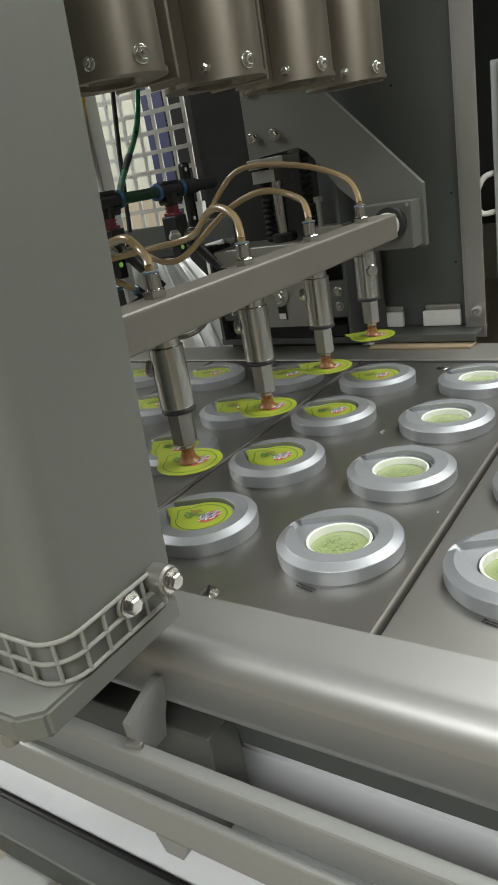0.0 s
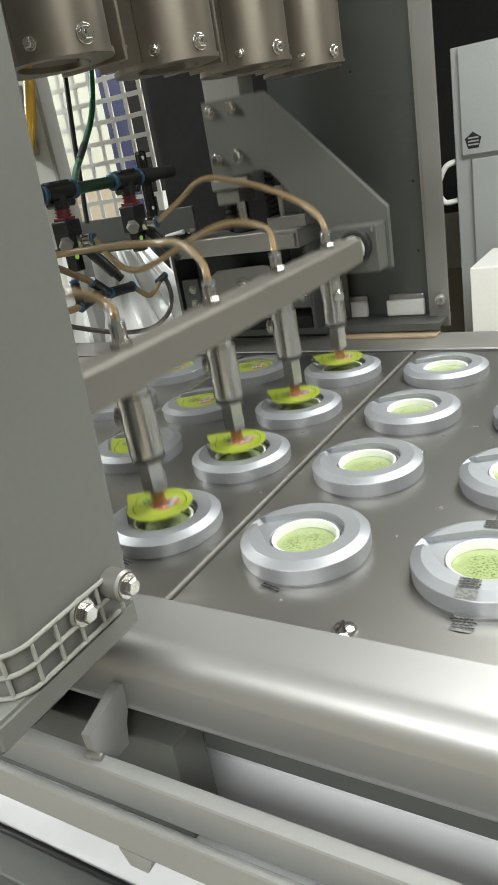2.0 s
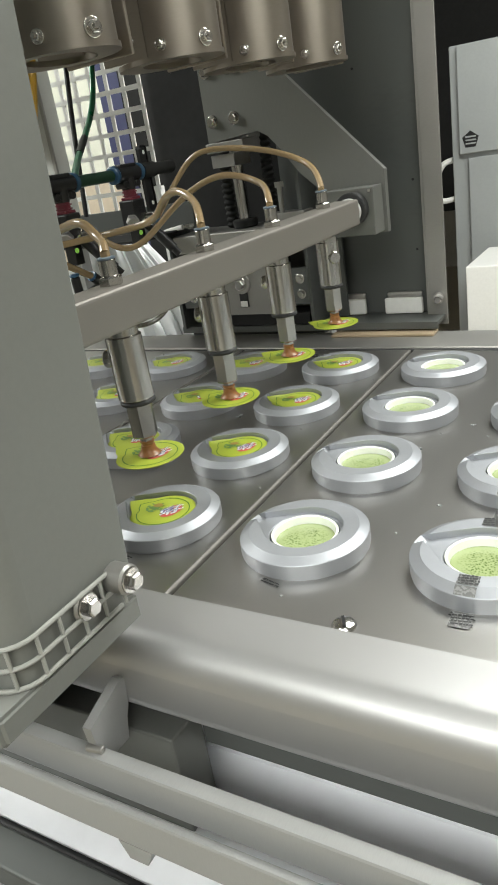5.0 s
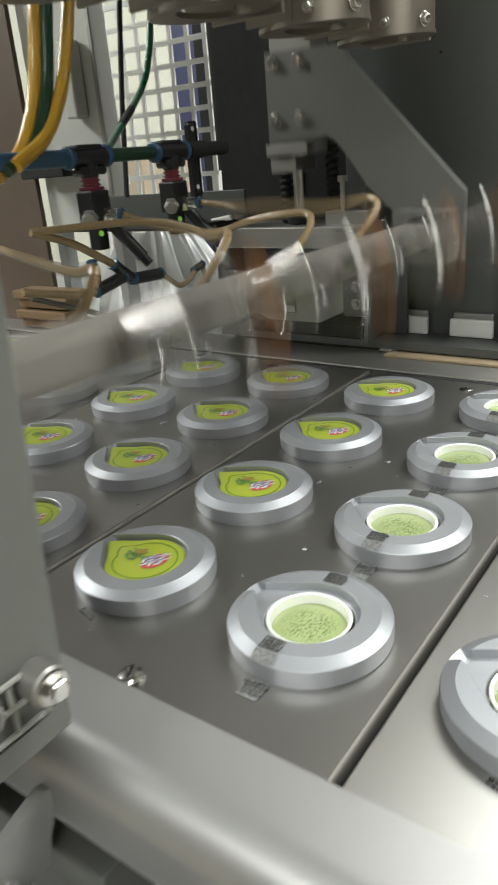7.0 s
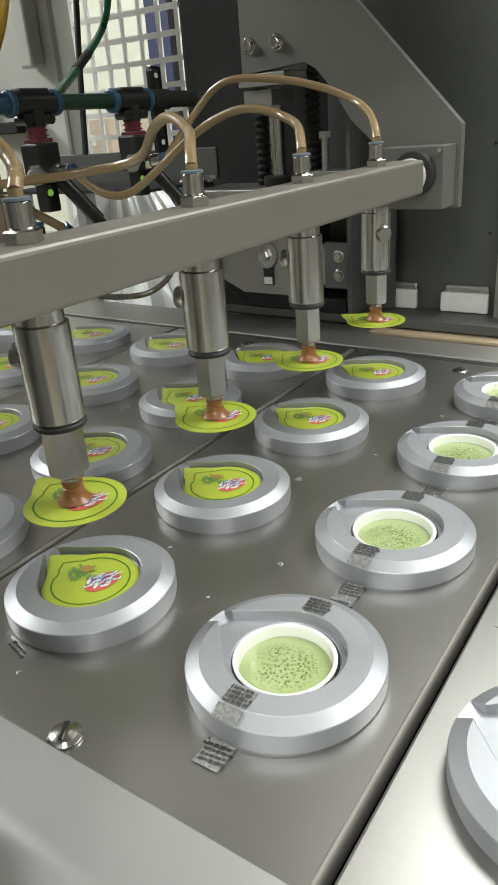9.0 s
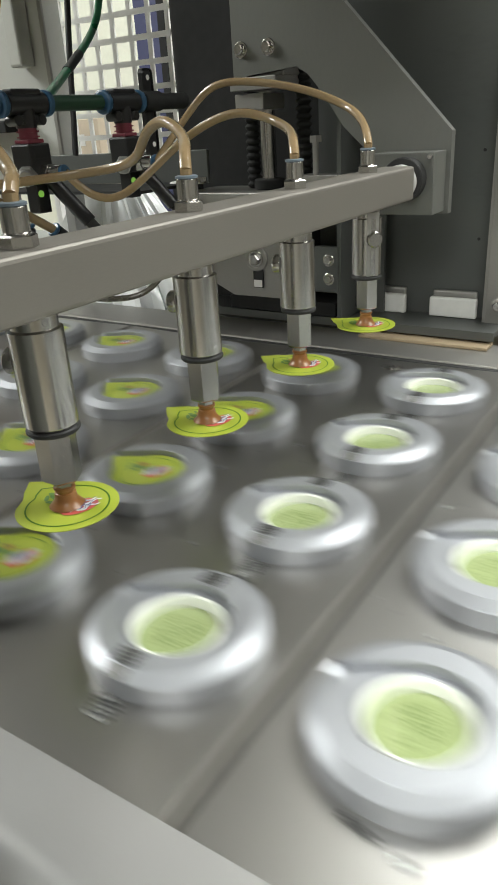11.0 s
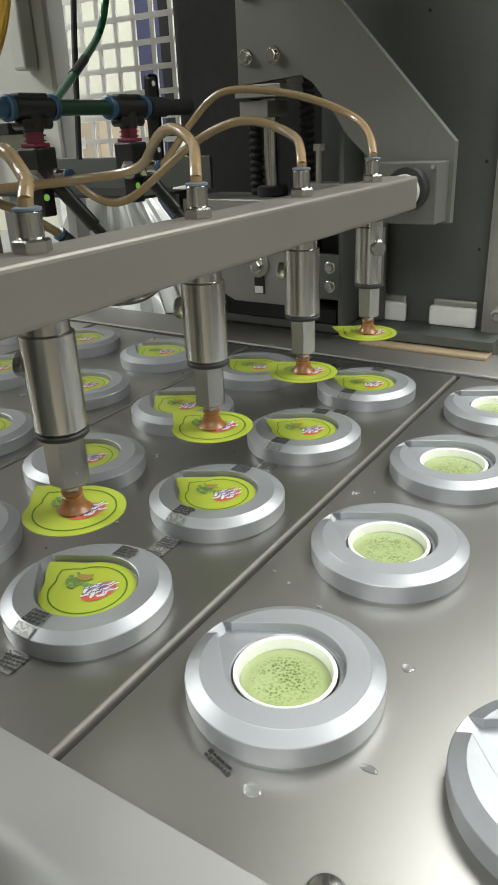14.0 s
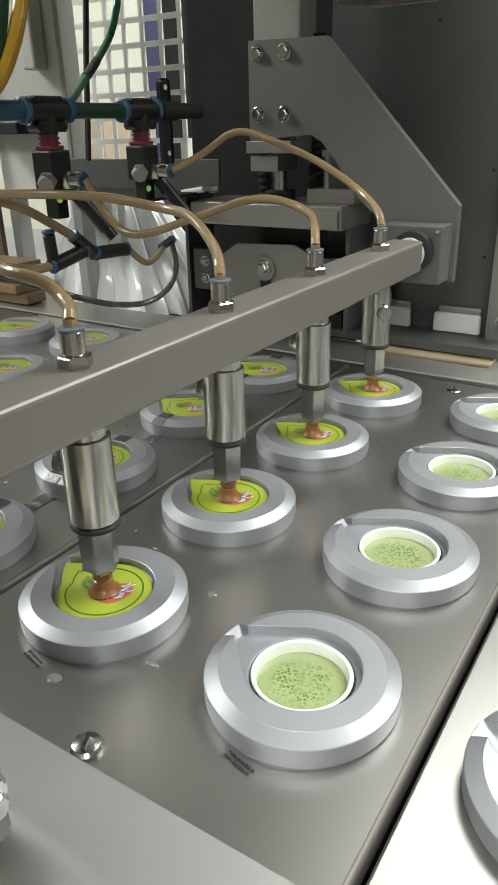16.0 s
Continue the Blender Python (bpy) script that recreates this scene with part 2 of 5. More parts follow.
def hexbolt(bm, at, way, r=0.007, h=0.005, washer=True):
    at, way = Vector(at), Vector(way).normalized()
    base = at
    if washer:
        turned(bm, [(0, r * 1.45), (0.0012, r * 1.45), (0.0016, r * 1.35)], at, at + way, 20)
        base = at + way * 0.0016
    turned(bm, [(0, r), (h * 0.8, r), (h, r * 0.82)], base, base + way, 6)
    return bm


def prism(bm, outline, place, depth):
    """outline: (u, v) points; place(u, v, w) gives the point in space; depth along w."""
    lo = [bm.verts.new(place(u, v, 0)) for u, v in outline]
    hi = [bm.verts.new(place(u, v, depth)) for u, v in outline]
    bm.faces.new(lo)
    bm.faces.new(hi[::-1])
    n = len(outline)
    for k in range(n):
        bm.faces.new((lo[k], lo[(k + 1) % n], hi[(k + 1) % n], hi[k]))
    return bm


def smooth_path(points, steps=10):
    """Points along a rounded line through the given ones."""
    p = [Vector(q) for q in points]
    p = [2 * p[0] - p[1]] + p + [2 * p[-1] - p[-2]]
    out = []
    for i in range(1, len(p) - 2):
        for k in range(steps):
            t = k / steps
            out.append(0.5 * (2 * p[i] + (p[i + 1] - p[i - 1]) * t + (2 * p[i - 1] - 5 * p[i] + 4 * p[i + 1] - p[i + 2]) * t * t
                              + (3 * p[i] - p[i - 1] - 3 * p[i + 1] + p[i + 2]) * t ** 3))
    out.append(p[-2])
    return out


def hose_mesh(bm, points, r, n=12, steps=10):
    line = smooth_path(points, steps)
    rows, side = [], None
    for k, p in enumerate(line):
        way = (line[min(k + 1, len(line) - 1)] - line[max(k - 1, 0)]).normalized()
        if side is None:
            side = way.orthogonal().normalized()
        side = (side - way * side.dot(way)).normalized()
        up = way.cross(side)
        rows.append([bm.verts.new(p + r * (math.cos(2 * math.pi * j / n) * side + math.sin(2 * math.pi * j / n) * up)) for j in range(n)])
    for lo, hi in zip(rows, rows[1:]):
        for j in range(n):
            bm.faces.new((lo[j], lo[(j + 1) % n], hi[(j + 1) % n], hi[j]))
    bm.faces.new(rows[0])
    bm.faces.new(rows[-1][::-1])
    return bm


def B():
    return bmesh.new()

# ---- room that closes the place ----
def room():
    bm = B(); box(bm, -5, 5, -4, 6, -0.95, -0.90)
    tagged(make("floor", bm, FLOORM), "ochre resin factory floor", "floor", kind="structure")
    bm = B(); box(bm, -5, 5, -4, 6, 1.9, 1.95)
    tagged(make("ceiling", bm, CEILM), "plain white factory ceiling", "ceiling", kind="structure")
    for name, dims in (("wall_north", (-5, 5, 6, 6.1, -0.9, 1.9)), ("wall_south", (-5, 5, -4.1, -4, -0.9, 1.9)),
                       ("wall_west", (-5.1, -5, -4, 6, -0.9, 1.9)), ("wall_east", (5, 5.1, -4, 6, -0.9, 1.9))):
        bm = B(); box(bm, *dims)
        tagged(make(name, bm, WALLM), "plain cream factory wall", "wall", kind="structure")


room()

PITCH, TOP = 0.15, 0.0274
NOTCH = radians(170)


# ---- conveyor ----
PZ = 0.010
POCKET = 0.0335


def pocket_radius(a, r=POCKET, reach=0.0545):
    """How far the lid pocket, round with a pointed tab, reaches in the direction a."""
    half = math.acos(r / reach)
    d = abs((a - NOTCH + math.pi) % (2 * math.pi) - math.pi)
    return r if d >= half else r / math.cos(half - d)


def ring_mesh():
    """Turned aluminium holder with a lid pocket whose tab cuts through the rim."""
    bm = B()
    angles = sorted([2 * math.pi * k / 84 for k in range(84)] + [NOTCH + radians(d) for d in (-7, -6.9, -5.5, -2, 0.1, 2, 5.5, 6.9, 7)])
    rows = []
    for a in angles:
        q = pocket_radius(a)
        d = abs(a - NOTCH)
        top = TOP if d > radians(6.95) else 0.0216
        q = min(q, 0.0464)
        prof = [(0.0302, 0.004), (0.0302, 0.0206), (0.0310, 0.0214), (q, 0.0215), (q + 0.0003, top - 0.0003 if top == TOP else 0.02155),
                (q + 0.0008, top), (0.0474, top), (0.0478, min(top, TOP - 0.0003)), (0.0554, 0.0234), (0.0558, 0.0228), (0.0558, PZ + 0.0022), (0.0552, PZ + 0.0018), (0.0552, 0.004)]
        rows.append([bm.verts.new((r * math.cos(a), r * math.sin(a), z)) for r, z in prof])
    for k in range(len(rows)):
        lo, hi = rows[k], rows[(k + 1) % len(rows)]
        for i in range(len(lo) - 1):
            bm.faces.new((lo[i], hi[i], hi[i + 1], lo[i + 1]))
    finish(bm, 17)
    mesh = bpy.data.meshes.new("cup_holder")
    bm.to_mesh(mesh)
    bm.free()
    mesh.materials.append(RING)
    return mesh


def print_mark(bm, x, y, w, d, rot, rows=2):
    """A worn block of unreadable print: short bars in rows."""
    rng = random.Random(int((x + 9) * 977 + (y + 9) * 313))
    c, s = math.cos(rot), math.sin(rot)
    for k in range(rows):
        v = -d / 2 + (k + 0.5) * d / rows
        u = -w / 2
        while u < w / 2:
            l = rng.uniform(0.0010, 0.0032)
            h = d / rows * rng.uniform(0.2, 0.42)
            quad = [(u, v - h), (u + l, v - h), (u + l, v + h), (u, v + h)]
            bm.faces.new([bm.verts.new((x + a * c - b * s, y + a * s + b * c, 0)) for a, b in quad])
            u += l + rng.uniform(0.0002, 0.0009)
    return bm


RING_MESH = ring_mesh()


def screw(x, y, parent):
    flat_by = 1.0 if y < 0.2 else 0.45
    bm = B()
    turned(bm, [(0, 0.0092), (0.0010 * flat_by, 0.0092), (0.0030 * flat_by, 0.0075), (0.0042 * flat_by, 0.004), (0.0045 * flat_by, 0.0)], (x, y, PZ), (x, y, 1), 24)
    ob = part("screw", bm, CHROME, parent, "slotted round-head steel screw")
    bm = B(); box(bm, x - 0.0011, x + 0.0011, y - 0.0058, y + 0.0058, PZ + 0.0030 * flat_by, PZ + 0.0046 * flat_by)
    bmesh.ops.rotate(bm, verts=bm.verts, cent=(x, y, 0), matrix=Matrix.Rotation(0.5, 3, "Z"))
    part("slot", bm, BLACK, ob)


def dish(x):
    """Height of the slightly dished plate."""
    return PZ - 0.0007 + 0.0020 * (x / 0.1485) ** 2


def conveyor_plate(p):
    """One plate with two rows of four holders; its origin is midway between the rows."""
    plate = thing("conveyor_plate", "brushed stainless conveyor plate with eight aluminium cup holders", "conveyor plate", "conveyor plates")
    bm = B()
    half, soft = 0.1477, 0.0034
    xs = [-half + 0.0016 + (2 * half - soft - 0.0016) * k / 24 for k in range(25)]
    rows = [(-half, PZ - 0.012), (-half, dish(half) - 0.0016), (-half + 0.0005, dish(half) - 0.0005)] + [(x, dish(x)) for x in xs]
    rows += [(half - soft - 0.0006, PZ - 0.012)]
    prism(bm, rows, lambda u, v, w: Vector((u, -0.130 + w, v)), 0.686)
    part("plate", bm, PLATE, plate)
    # The rolled edge is a separate part, coloured darker to mute its highlight.
    bm = B()
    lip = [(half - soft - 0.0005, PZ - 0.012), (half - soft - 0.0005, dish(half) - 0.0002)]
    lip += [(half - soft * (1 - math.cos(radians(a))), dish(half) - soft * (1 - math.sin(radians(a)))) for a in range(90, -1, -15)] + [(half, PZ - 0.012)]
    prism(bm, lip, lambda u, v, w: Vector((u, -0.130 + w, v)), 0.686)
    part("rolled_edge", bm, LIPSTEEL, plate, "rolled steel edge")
    for i in range(2):
        for j in range(4):
            ob = new("cup_holder", RING_MESH)
            ob.parent = plate
            ob.location = (-0.075 + 0.15 * i, 0.15 * j, 0)
    for y in (-0.0942, 0.5270):
        screw(-0.002, y, plate)
    for i in range(2):
        bm = print_mark(B(), -0.0785 + 0.15 * i, -0.0615, 0.017, 0.006, -0.25, 2)
        bmesh.ops.translate(bm, verts=bm.verts, vec=(0, 0, PZ + 0.0004))
        part("print", bm, INK, plate, "worn black printed mark")
    if p == 4:
        # printed tape running along one row of holders
        i, w = 0.0725, 0.0075
        for k in range(4):
            y0 = 0.15 * k
            strips = [[(y0 - 0.0474, TOP + 0.0004), (y0 - 0.0350, TOP + 0.0004)], [(y0 + 0.0350, TOP + 0.0004), (y0 + 0.0474, TOP + 0.0004)],
                      [(y0 - 0.0553, 0.0235), (y0 - 0.0480, TOP - 0.0003)], [(y0 - 0.0735, PZ + 0.0005), (y0 - 0.0562, PZ + 0.0005)]]
            if k < 3:
                strips.append([(y0 + 0.0562, PZ + 0.0005), (y0 + 0.0762, PZ + 0.0005)])
            for (ya, za), (yb, zb) in strips:
                lift_off = 0.0006 if za != zb else 0
                bm = B()
                bm.faces.new([bm.verts.new((i + x, y - lift_off, z + lift_off)) for x, y, z in ((-w, ya, za), (w, ya, za), (w, yb, zb), (-w, yb, zb))])
                part("tape", bm, TAPE, plate, "grey printed tape")
            for s in (-0.0415, 0.0415, -0.065, 0.0665):
                if s == 0.0665 and k == 3:
                    continue
                bm = print_mark(B(), i, y0 + s, 0.0135, 0.0125, 0.12, 4)
                bmesh.ops.translate(bm, verts=bm.verts, vec=(0, 0, (TOP if abs(s) < 0.05 else PZ) + 0.0009))
                part("print", bm, INK, plate, "small black print on tape")
    # water drops
    rng = random.Random(p + 40)
    bm = B()
    for k in range(26):
        x, y = rng.uniform(-0.14, 0.14), rng.uniform(-0.08, 0.53)
        near = min(math.hypot(x - a, y - 0.15 * j) for a in (-0.075, 0.075) for j in range(4))
        if near < 0.066:
            continue
        r = rng.choice((0.0012, 0.0016, 0.0022, 0.0034, 0.0050))
        got = bmesh.ops.create_uvsphere(bm, u_segments=18, v_segments=8, radius=r)["verts"]
        for v in got:
            v.co.z = max(v.co.z, 0) * min(0.4, 0.0007 / r)
            v.co.x *= 1 + 0.5 * math.sin(k + 260 * v.co.y)
            v.co.y *= 1 + 0.3 * math.sin(2 * k)
        bmesh.ops.translate(bm, verts=got, vec=(x, y, dish(x) + 0.0001))
    if len(bm.verts):
        tagged(part("moisture", bm, WATER, plate, "small water drops"), kind="stuff")
    else:
        bm.free()
    return plate


def cup_master():
    cup = thing("cup", "white plastic cup of pale green frothy liquid in its holder", "cup", "cups on the conveyor")
    bm = B()
    rows = [(0.0240, -0.003), (0.0272, 0.0200), (0.0288, 0.0208), (0.0292, 0.0216), (0.0285, 0.0223), (0.0268, 0.0217),
            (0.0260, 0.0180), (0.0244, 0.0050), (0.0, 0.0045)]
    turned(bm, [(z + 0.003, r) for r, z in rows], (0, 0, -0.003), (0, 0, 1), 48)
    part("cup_body", bm, CUP, cup)
    bm = B()
    turned(bm, [(0, 0.0252), (0.0006, 0.0254), (0.0008, 0.0)], (0, 0, 0.0148), (0, 0, 1), 40)
    part("liquid", bm, SOUP, cup, "pale green frothy liquid")
    return cup


def lid_outline(r, reach, n=40):
    """A round lid drawn out to a rounded pull tab."""
    half = math.acos(r / reach)
    pts = []
    for k in range(n + 1):
        a = NOTCH + half + (2 * math.pi - 2 * half) * k / n
        pts.append((r * math.cos(a), r * math.sin(a)))
    tip = Vector((reach * math.cos(NOTCH), reach * math.sin(NOTCH)))
    for f, dent in ((0.30, 0.95), (0.42, 0.965), (0.55, 1.0), (0.93, 1.0), (0.985, 1.0)):
        pts.append(tuple(Vector(pts[n]).lerp(tip, f) * dent))
    for f, dent in ((0.985, 1.0), (0.93, 1.0), (0.55, 1.0), (0.42, 0.965), (0.30, 0.95)):
        pts.append(tuple(Vector(pts[0]).lerp(tip, f) * dent))
    return pts


def ellipse(cx, cy, a, b, rot, n=24):
    c, s = math.cos(rot), math.sin(rot)
    return [(cx + a * math.cos(t) * c - b * math.sin(t) * s, cy + a * math.cos(t) * s + b * math.sin(t) * c)
            for t in (2 * math.pi * k / n for k in range(n))]


def flat(bm, outline, z):
    bm.faces.new([bm.verts.new((x, y, z)) for x, y in outline])
    return bm


def lid_master():
    lid = thing("foil_lid", "lime green foil lid with pull tab and red emblem", "lid", "foil lids")
    bm = B()
    prism(bm, lid_outline(0.0320, 0.0485), lambda u, v, w: Vector((u, v, w)), 0.0004)
    part("foil", bm, LID, lid)
    outer, inner = lid_outline(0.0264, 0.0330), lid_outline(0.0253, 0.0316)
    bm = B()
    vo = [bm.verts.new((x, y, 0.0006)) for x, y in outer]
    vi = [bm.verts.new((x, y, 0.0006)) for x, y in inner]
    for k in range(len(vo)):
        l = (k + 1) % len(vo)
        bm.faces.new((vo[k], vo[l], vi[l], vi[k]))
    part("printed_line", bm, LIDGREEN, lid, "thin dark green printed outline")
    tilt = radians(76)
    ex, ey = 0.0085, 0.0020
    bm = flat(B(), ellipse(ex, ey, 0.0126, 0.0082, tilt), 0.0008)
    part("emblem", bm, LIDRED, lid, "red oval emblem")
    along, across = Vector((math.cos(tilt), math.sin(tilt), 0)), Vector((-math.sin(tilt), math.cos(tilt), 0))

    def swirl(name, mat, label, s0, s1, off, bend, waves, w, z):
        """A wavy ribbon along the emblem's long axis."""
        bm, last = B(), None
        for k in range(19):
            f = k / 18
            s = s0 + (s1 - s0) * f
            o = off + bend * math.sin(waves * 2 * math.pi * f + off * 900) + 0.0012 * math.sin(math.pi * f)
            half = w * (0.35 + 0.65 * math.sin(math.pi * min(1, f + 0.15)))
            pair = [bm.verts.new(Vector((ex, ey, z)) + along * s + across * (o + q * half)) for q in (-1, 1)]
            if last:
                bm.faces.new((last[0], pair[0], pair[1], last[1]))
            last = pair
        part(name, bm, mat, lid, label)

    for n, (off, s0, s1) in enumerate(((-0.0050, -0.004, 0.0115), (-0.0014, -0.0080, 0.0150), (0.0022, -0.0118, 0.0135), (0.0056, -0.0085, 0.0060))):
        swirl("emblem_band", LIDWHITE, "white wavy band of the emblem", s0, s1, off, 0.0010, 1.7, 0.0017, 0.0010 + 0.0001 * n)
        swirl("emblem_stroke", LIDBLUE, "dark blue wavy stroke of the emblem", s0 + 0.001, s1 - 0.0005, off + 0.0014, 0.0011, 2.3, 0.00055, 0.0016)
        swirl("emblem_stroke", LIDBLUE, "dark blue wavy stroke of the emblem", s0 + 0.003, s1 - 0.002, off - 0.0004, 0.0012, 2.9, 0.00035, 0.0017)
    rng = random.Random(5)
    for k in range(22):
        a, d = rng.uniform(0, 6.28), rng.uniform(0.001, 0.0098)
        bm = flat(B(), ellipse(-0.0125 + d * math.cos(a), 0.0030 + d * math.sin(a) * 0.9, rng.uniform(0.0020, 0.0046), rng.uniform(0.0007, 0.0016), rng.uniform(0, 3.1), 12), 0.0008 + 0.00003 * k)
        part("leaf_picture", bm, LIDLEAF, lid, "small green leaf")
    bm = flat(B(), ellipse(-0.0110, 0.0075, 0.0050, 0.0038, 0.3), 0.0014)
    part("fruit_picture", bm, LIDFRUIT, lid, "small fruit picture")
    return lid


ROWS = range(-7, 7)
PLATES, CUPS, LIDS, HELD = [], [], [], []
for p in range(7):
    plate = conveyor_plate(p)
    first = -7 + 2 * p
    PLATES.append((plate, (first + 0.5) * PITCH))
cup = cup_master()
rng = random.Random(3)
for n, i in enumerate(ROWS):
    for j in range(4):
        ob = cup if (n, j) == (0, 0) else copy_thing(cup, Matrix())
        CUPS.append((ob, i * PITCH + rng.uniform(-0.0006, 0.0006), j * PITCH + rng.uniform(-0.0006, 0.0006), rng.uniform(0, 360)))
lid = lid_master()
LID_Z = 0.0230
for i in range(-7, 0):
    for j in range(4):
        ob = lid if (i, j) == (-7, 0) else copy_thing(lid, Matrix())
        LIDS.append((ob, i * PITCH + rng.uniform(-0.001, 0.001), j * PITCH + rng.uniform(-0.001, 0.001), rng.uniform(-4, 4)))
for k in range(4):
    for j in range(4):
        HELD.append((copy_thing(lid, Matrix()), k, j, rng.uniform(-4, 4)))


# ---- near guard, rails and tray ----
def near_guard():
    hood = thing("edge_guard", "brushed stainless rounded edge guard along the conveyor", "machine guard", kind="")
    bm = B()
    r, y1, z1 = 0.025, -0.1050, 0.0150
    line = [(y1, z1), (-0.125, z1)]
    cy, cz = -0.141, z1 - r
    line += [(cy + r * math.cos(radians(a)), cz + r * math.sin(radians(a))) for a in range(90, 181, 9)]
    q, qz = 0.014, -0.039
    line += [(cy - r + q + q * math.cos(radians(a)), qz + q * math.sin(radians(a))) for a in range(180, 259, 13)]
    outline = line + [(cy - r + q + (q - 0.0025) * math.cos(radians(a)), qz + (q - 0.0025) * math.sin(radians(a))) for a in range(258, 179, -13)] + [(cy + (r - 0.0025) * math.cos(radians(a)), cz + (r - 0.0025) * math.sin(radians(a))) for a in range(180, 89, -9)] + [(-0.125, z1 - 0.0025), (y1, z1 - 0.0025)]
    prism(bm, outline, lambda u, v, w: Vector((-0.62 + w, u, v)), 2.2)
    part("guard_sheet", bm, HOOD, hood)
    bm = B(); box(bm, -0.62, 1.58, -0.1545, -0.120, -0.0528, -0.0500)
    part("return_flange", bm, RAIL, hood)
    # Dark strip added to draw the shadow band under the guard.
    bm = B(); box(bm, -0.0445, 1.58, -0.1310, -0.1280, -0.1046, -0.0530)
    part("shade_strip", bm, DARKSTEEL, hood, "dark strip put in for the shade below the guard")
    return hood


near_guard()


def rail(y0, y1, z0, z1, label, mat=None):
    r = thing("rail", label, "rail", "machine side rails")
    bm = B(); box(bm, -0.7, 1.6, y0, y1, z0, z1, 0.0025, 2)
    part("rail_body", bm, mat or RAIL, r)
    return r


rail(-0.2138, -0.2015, -0.0850, -0.0530, "grey steel side rail below the guard")
rail(-0.2285, -0.2215, -0.1100, -0.0755, "lower grey steel side rail")
rail(-0.2575, -0.2270, -0.185, -0.160, "outer dark grey steel frame rail", DARKSTEEL)
rail(-0.2265, -0.2195, -0.178, -0.164, "black rubber sealing strip on the frame", BLACK)
tray = thing("drip_tray", "white drip tray under the conveyor edge", "tray")
bm = B(); box(bm, -0.7, 1.6, -0.2190, -0.085, -0.175, -0.168)
part("tray_floor", bm, TRAY, tray)
bm = B(); box(bm, -0.7, 1.6, -0.0845, -0.078, -0.175, -0.070)
part("tray_back", bm, TRAY, tray)
inner_box = thing("frame_beam", "dark grey steel beam under the guard", "beam")
bm = B(); box(bm, -0.62, -0.045, -0.168, -0.130, -0.1675, -0.0705, 0.002)
part("beam_body", bm, GUSSET, inner_box)
hanger = thing("rail_bracket", "small steel bracket hanging under the lower rail", "bracket")
bm = B(); prism(bm, [(-0.060, -0.110), (-0.030, -0.110), (-0.037, -0.1255), (-0.053, -0.1255)], lambda u, v, w: Vector((u, -0.228 + w, v)), 0.010)
part("bracket_plate", bm, RAIL, hanger)


def clip():
    c = thing("bracket_clip", "bent steel clip plate standing on the rail", "bracket")
    bm = B()
    prism(bm, [(-0.166, -0.020), (-0.170, -0.0185), (-0.2080, -0.0325), (-0.2065, -0.0532), (-0.2010, -0.0532), (-0.196, -0.0700), (-0.176, -0.0700), (-0.172, -0.052), (-0.168, -0.044), (-0.166, -0.030)],
          lambda u, v, w: Vector((-0.0875 + w, u, v)), 0.008)
    part("clip_plate", bm, RAIL, c)
    bm = B(); rod(bm, (-0.0885, -0.2085, -0.0510), (-0.0740, -0.2065, -0.0510), 0.0032, 12, 0.001)
    part("pin", bm, STEEL, c)
    return c


clip()


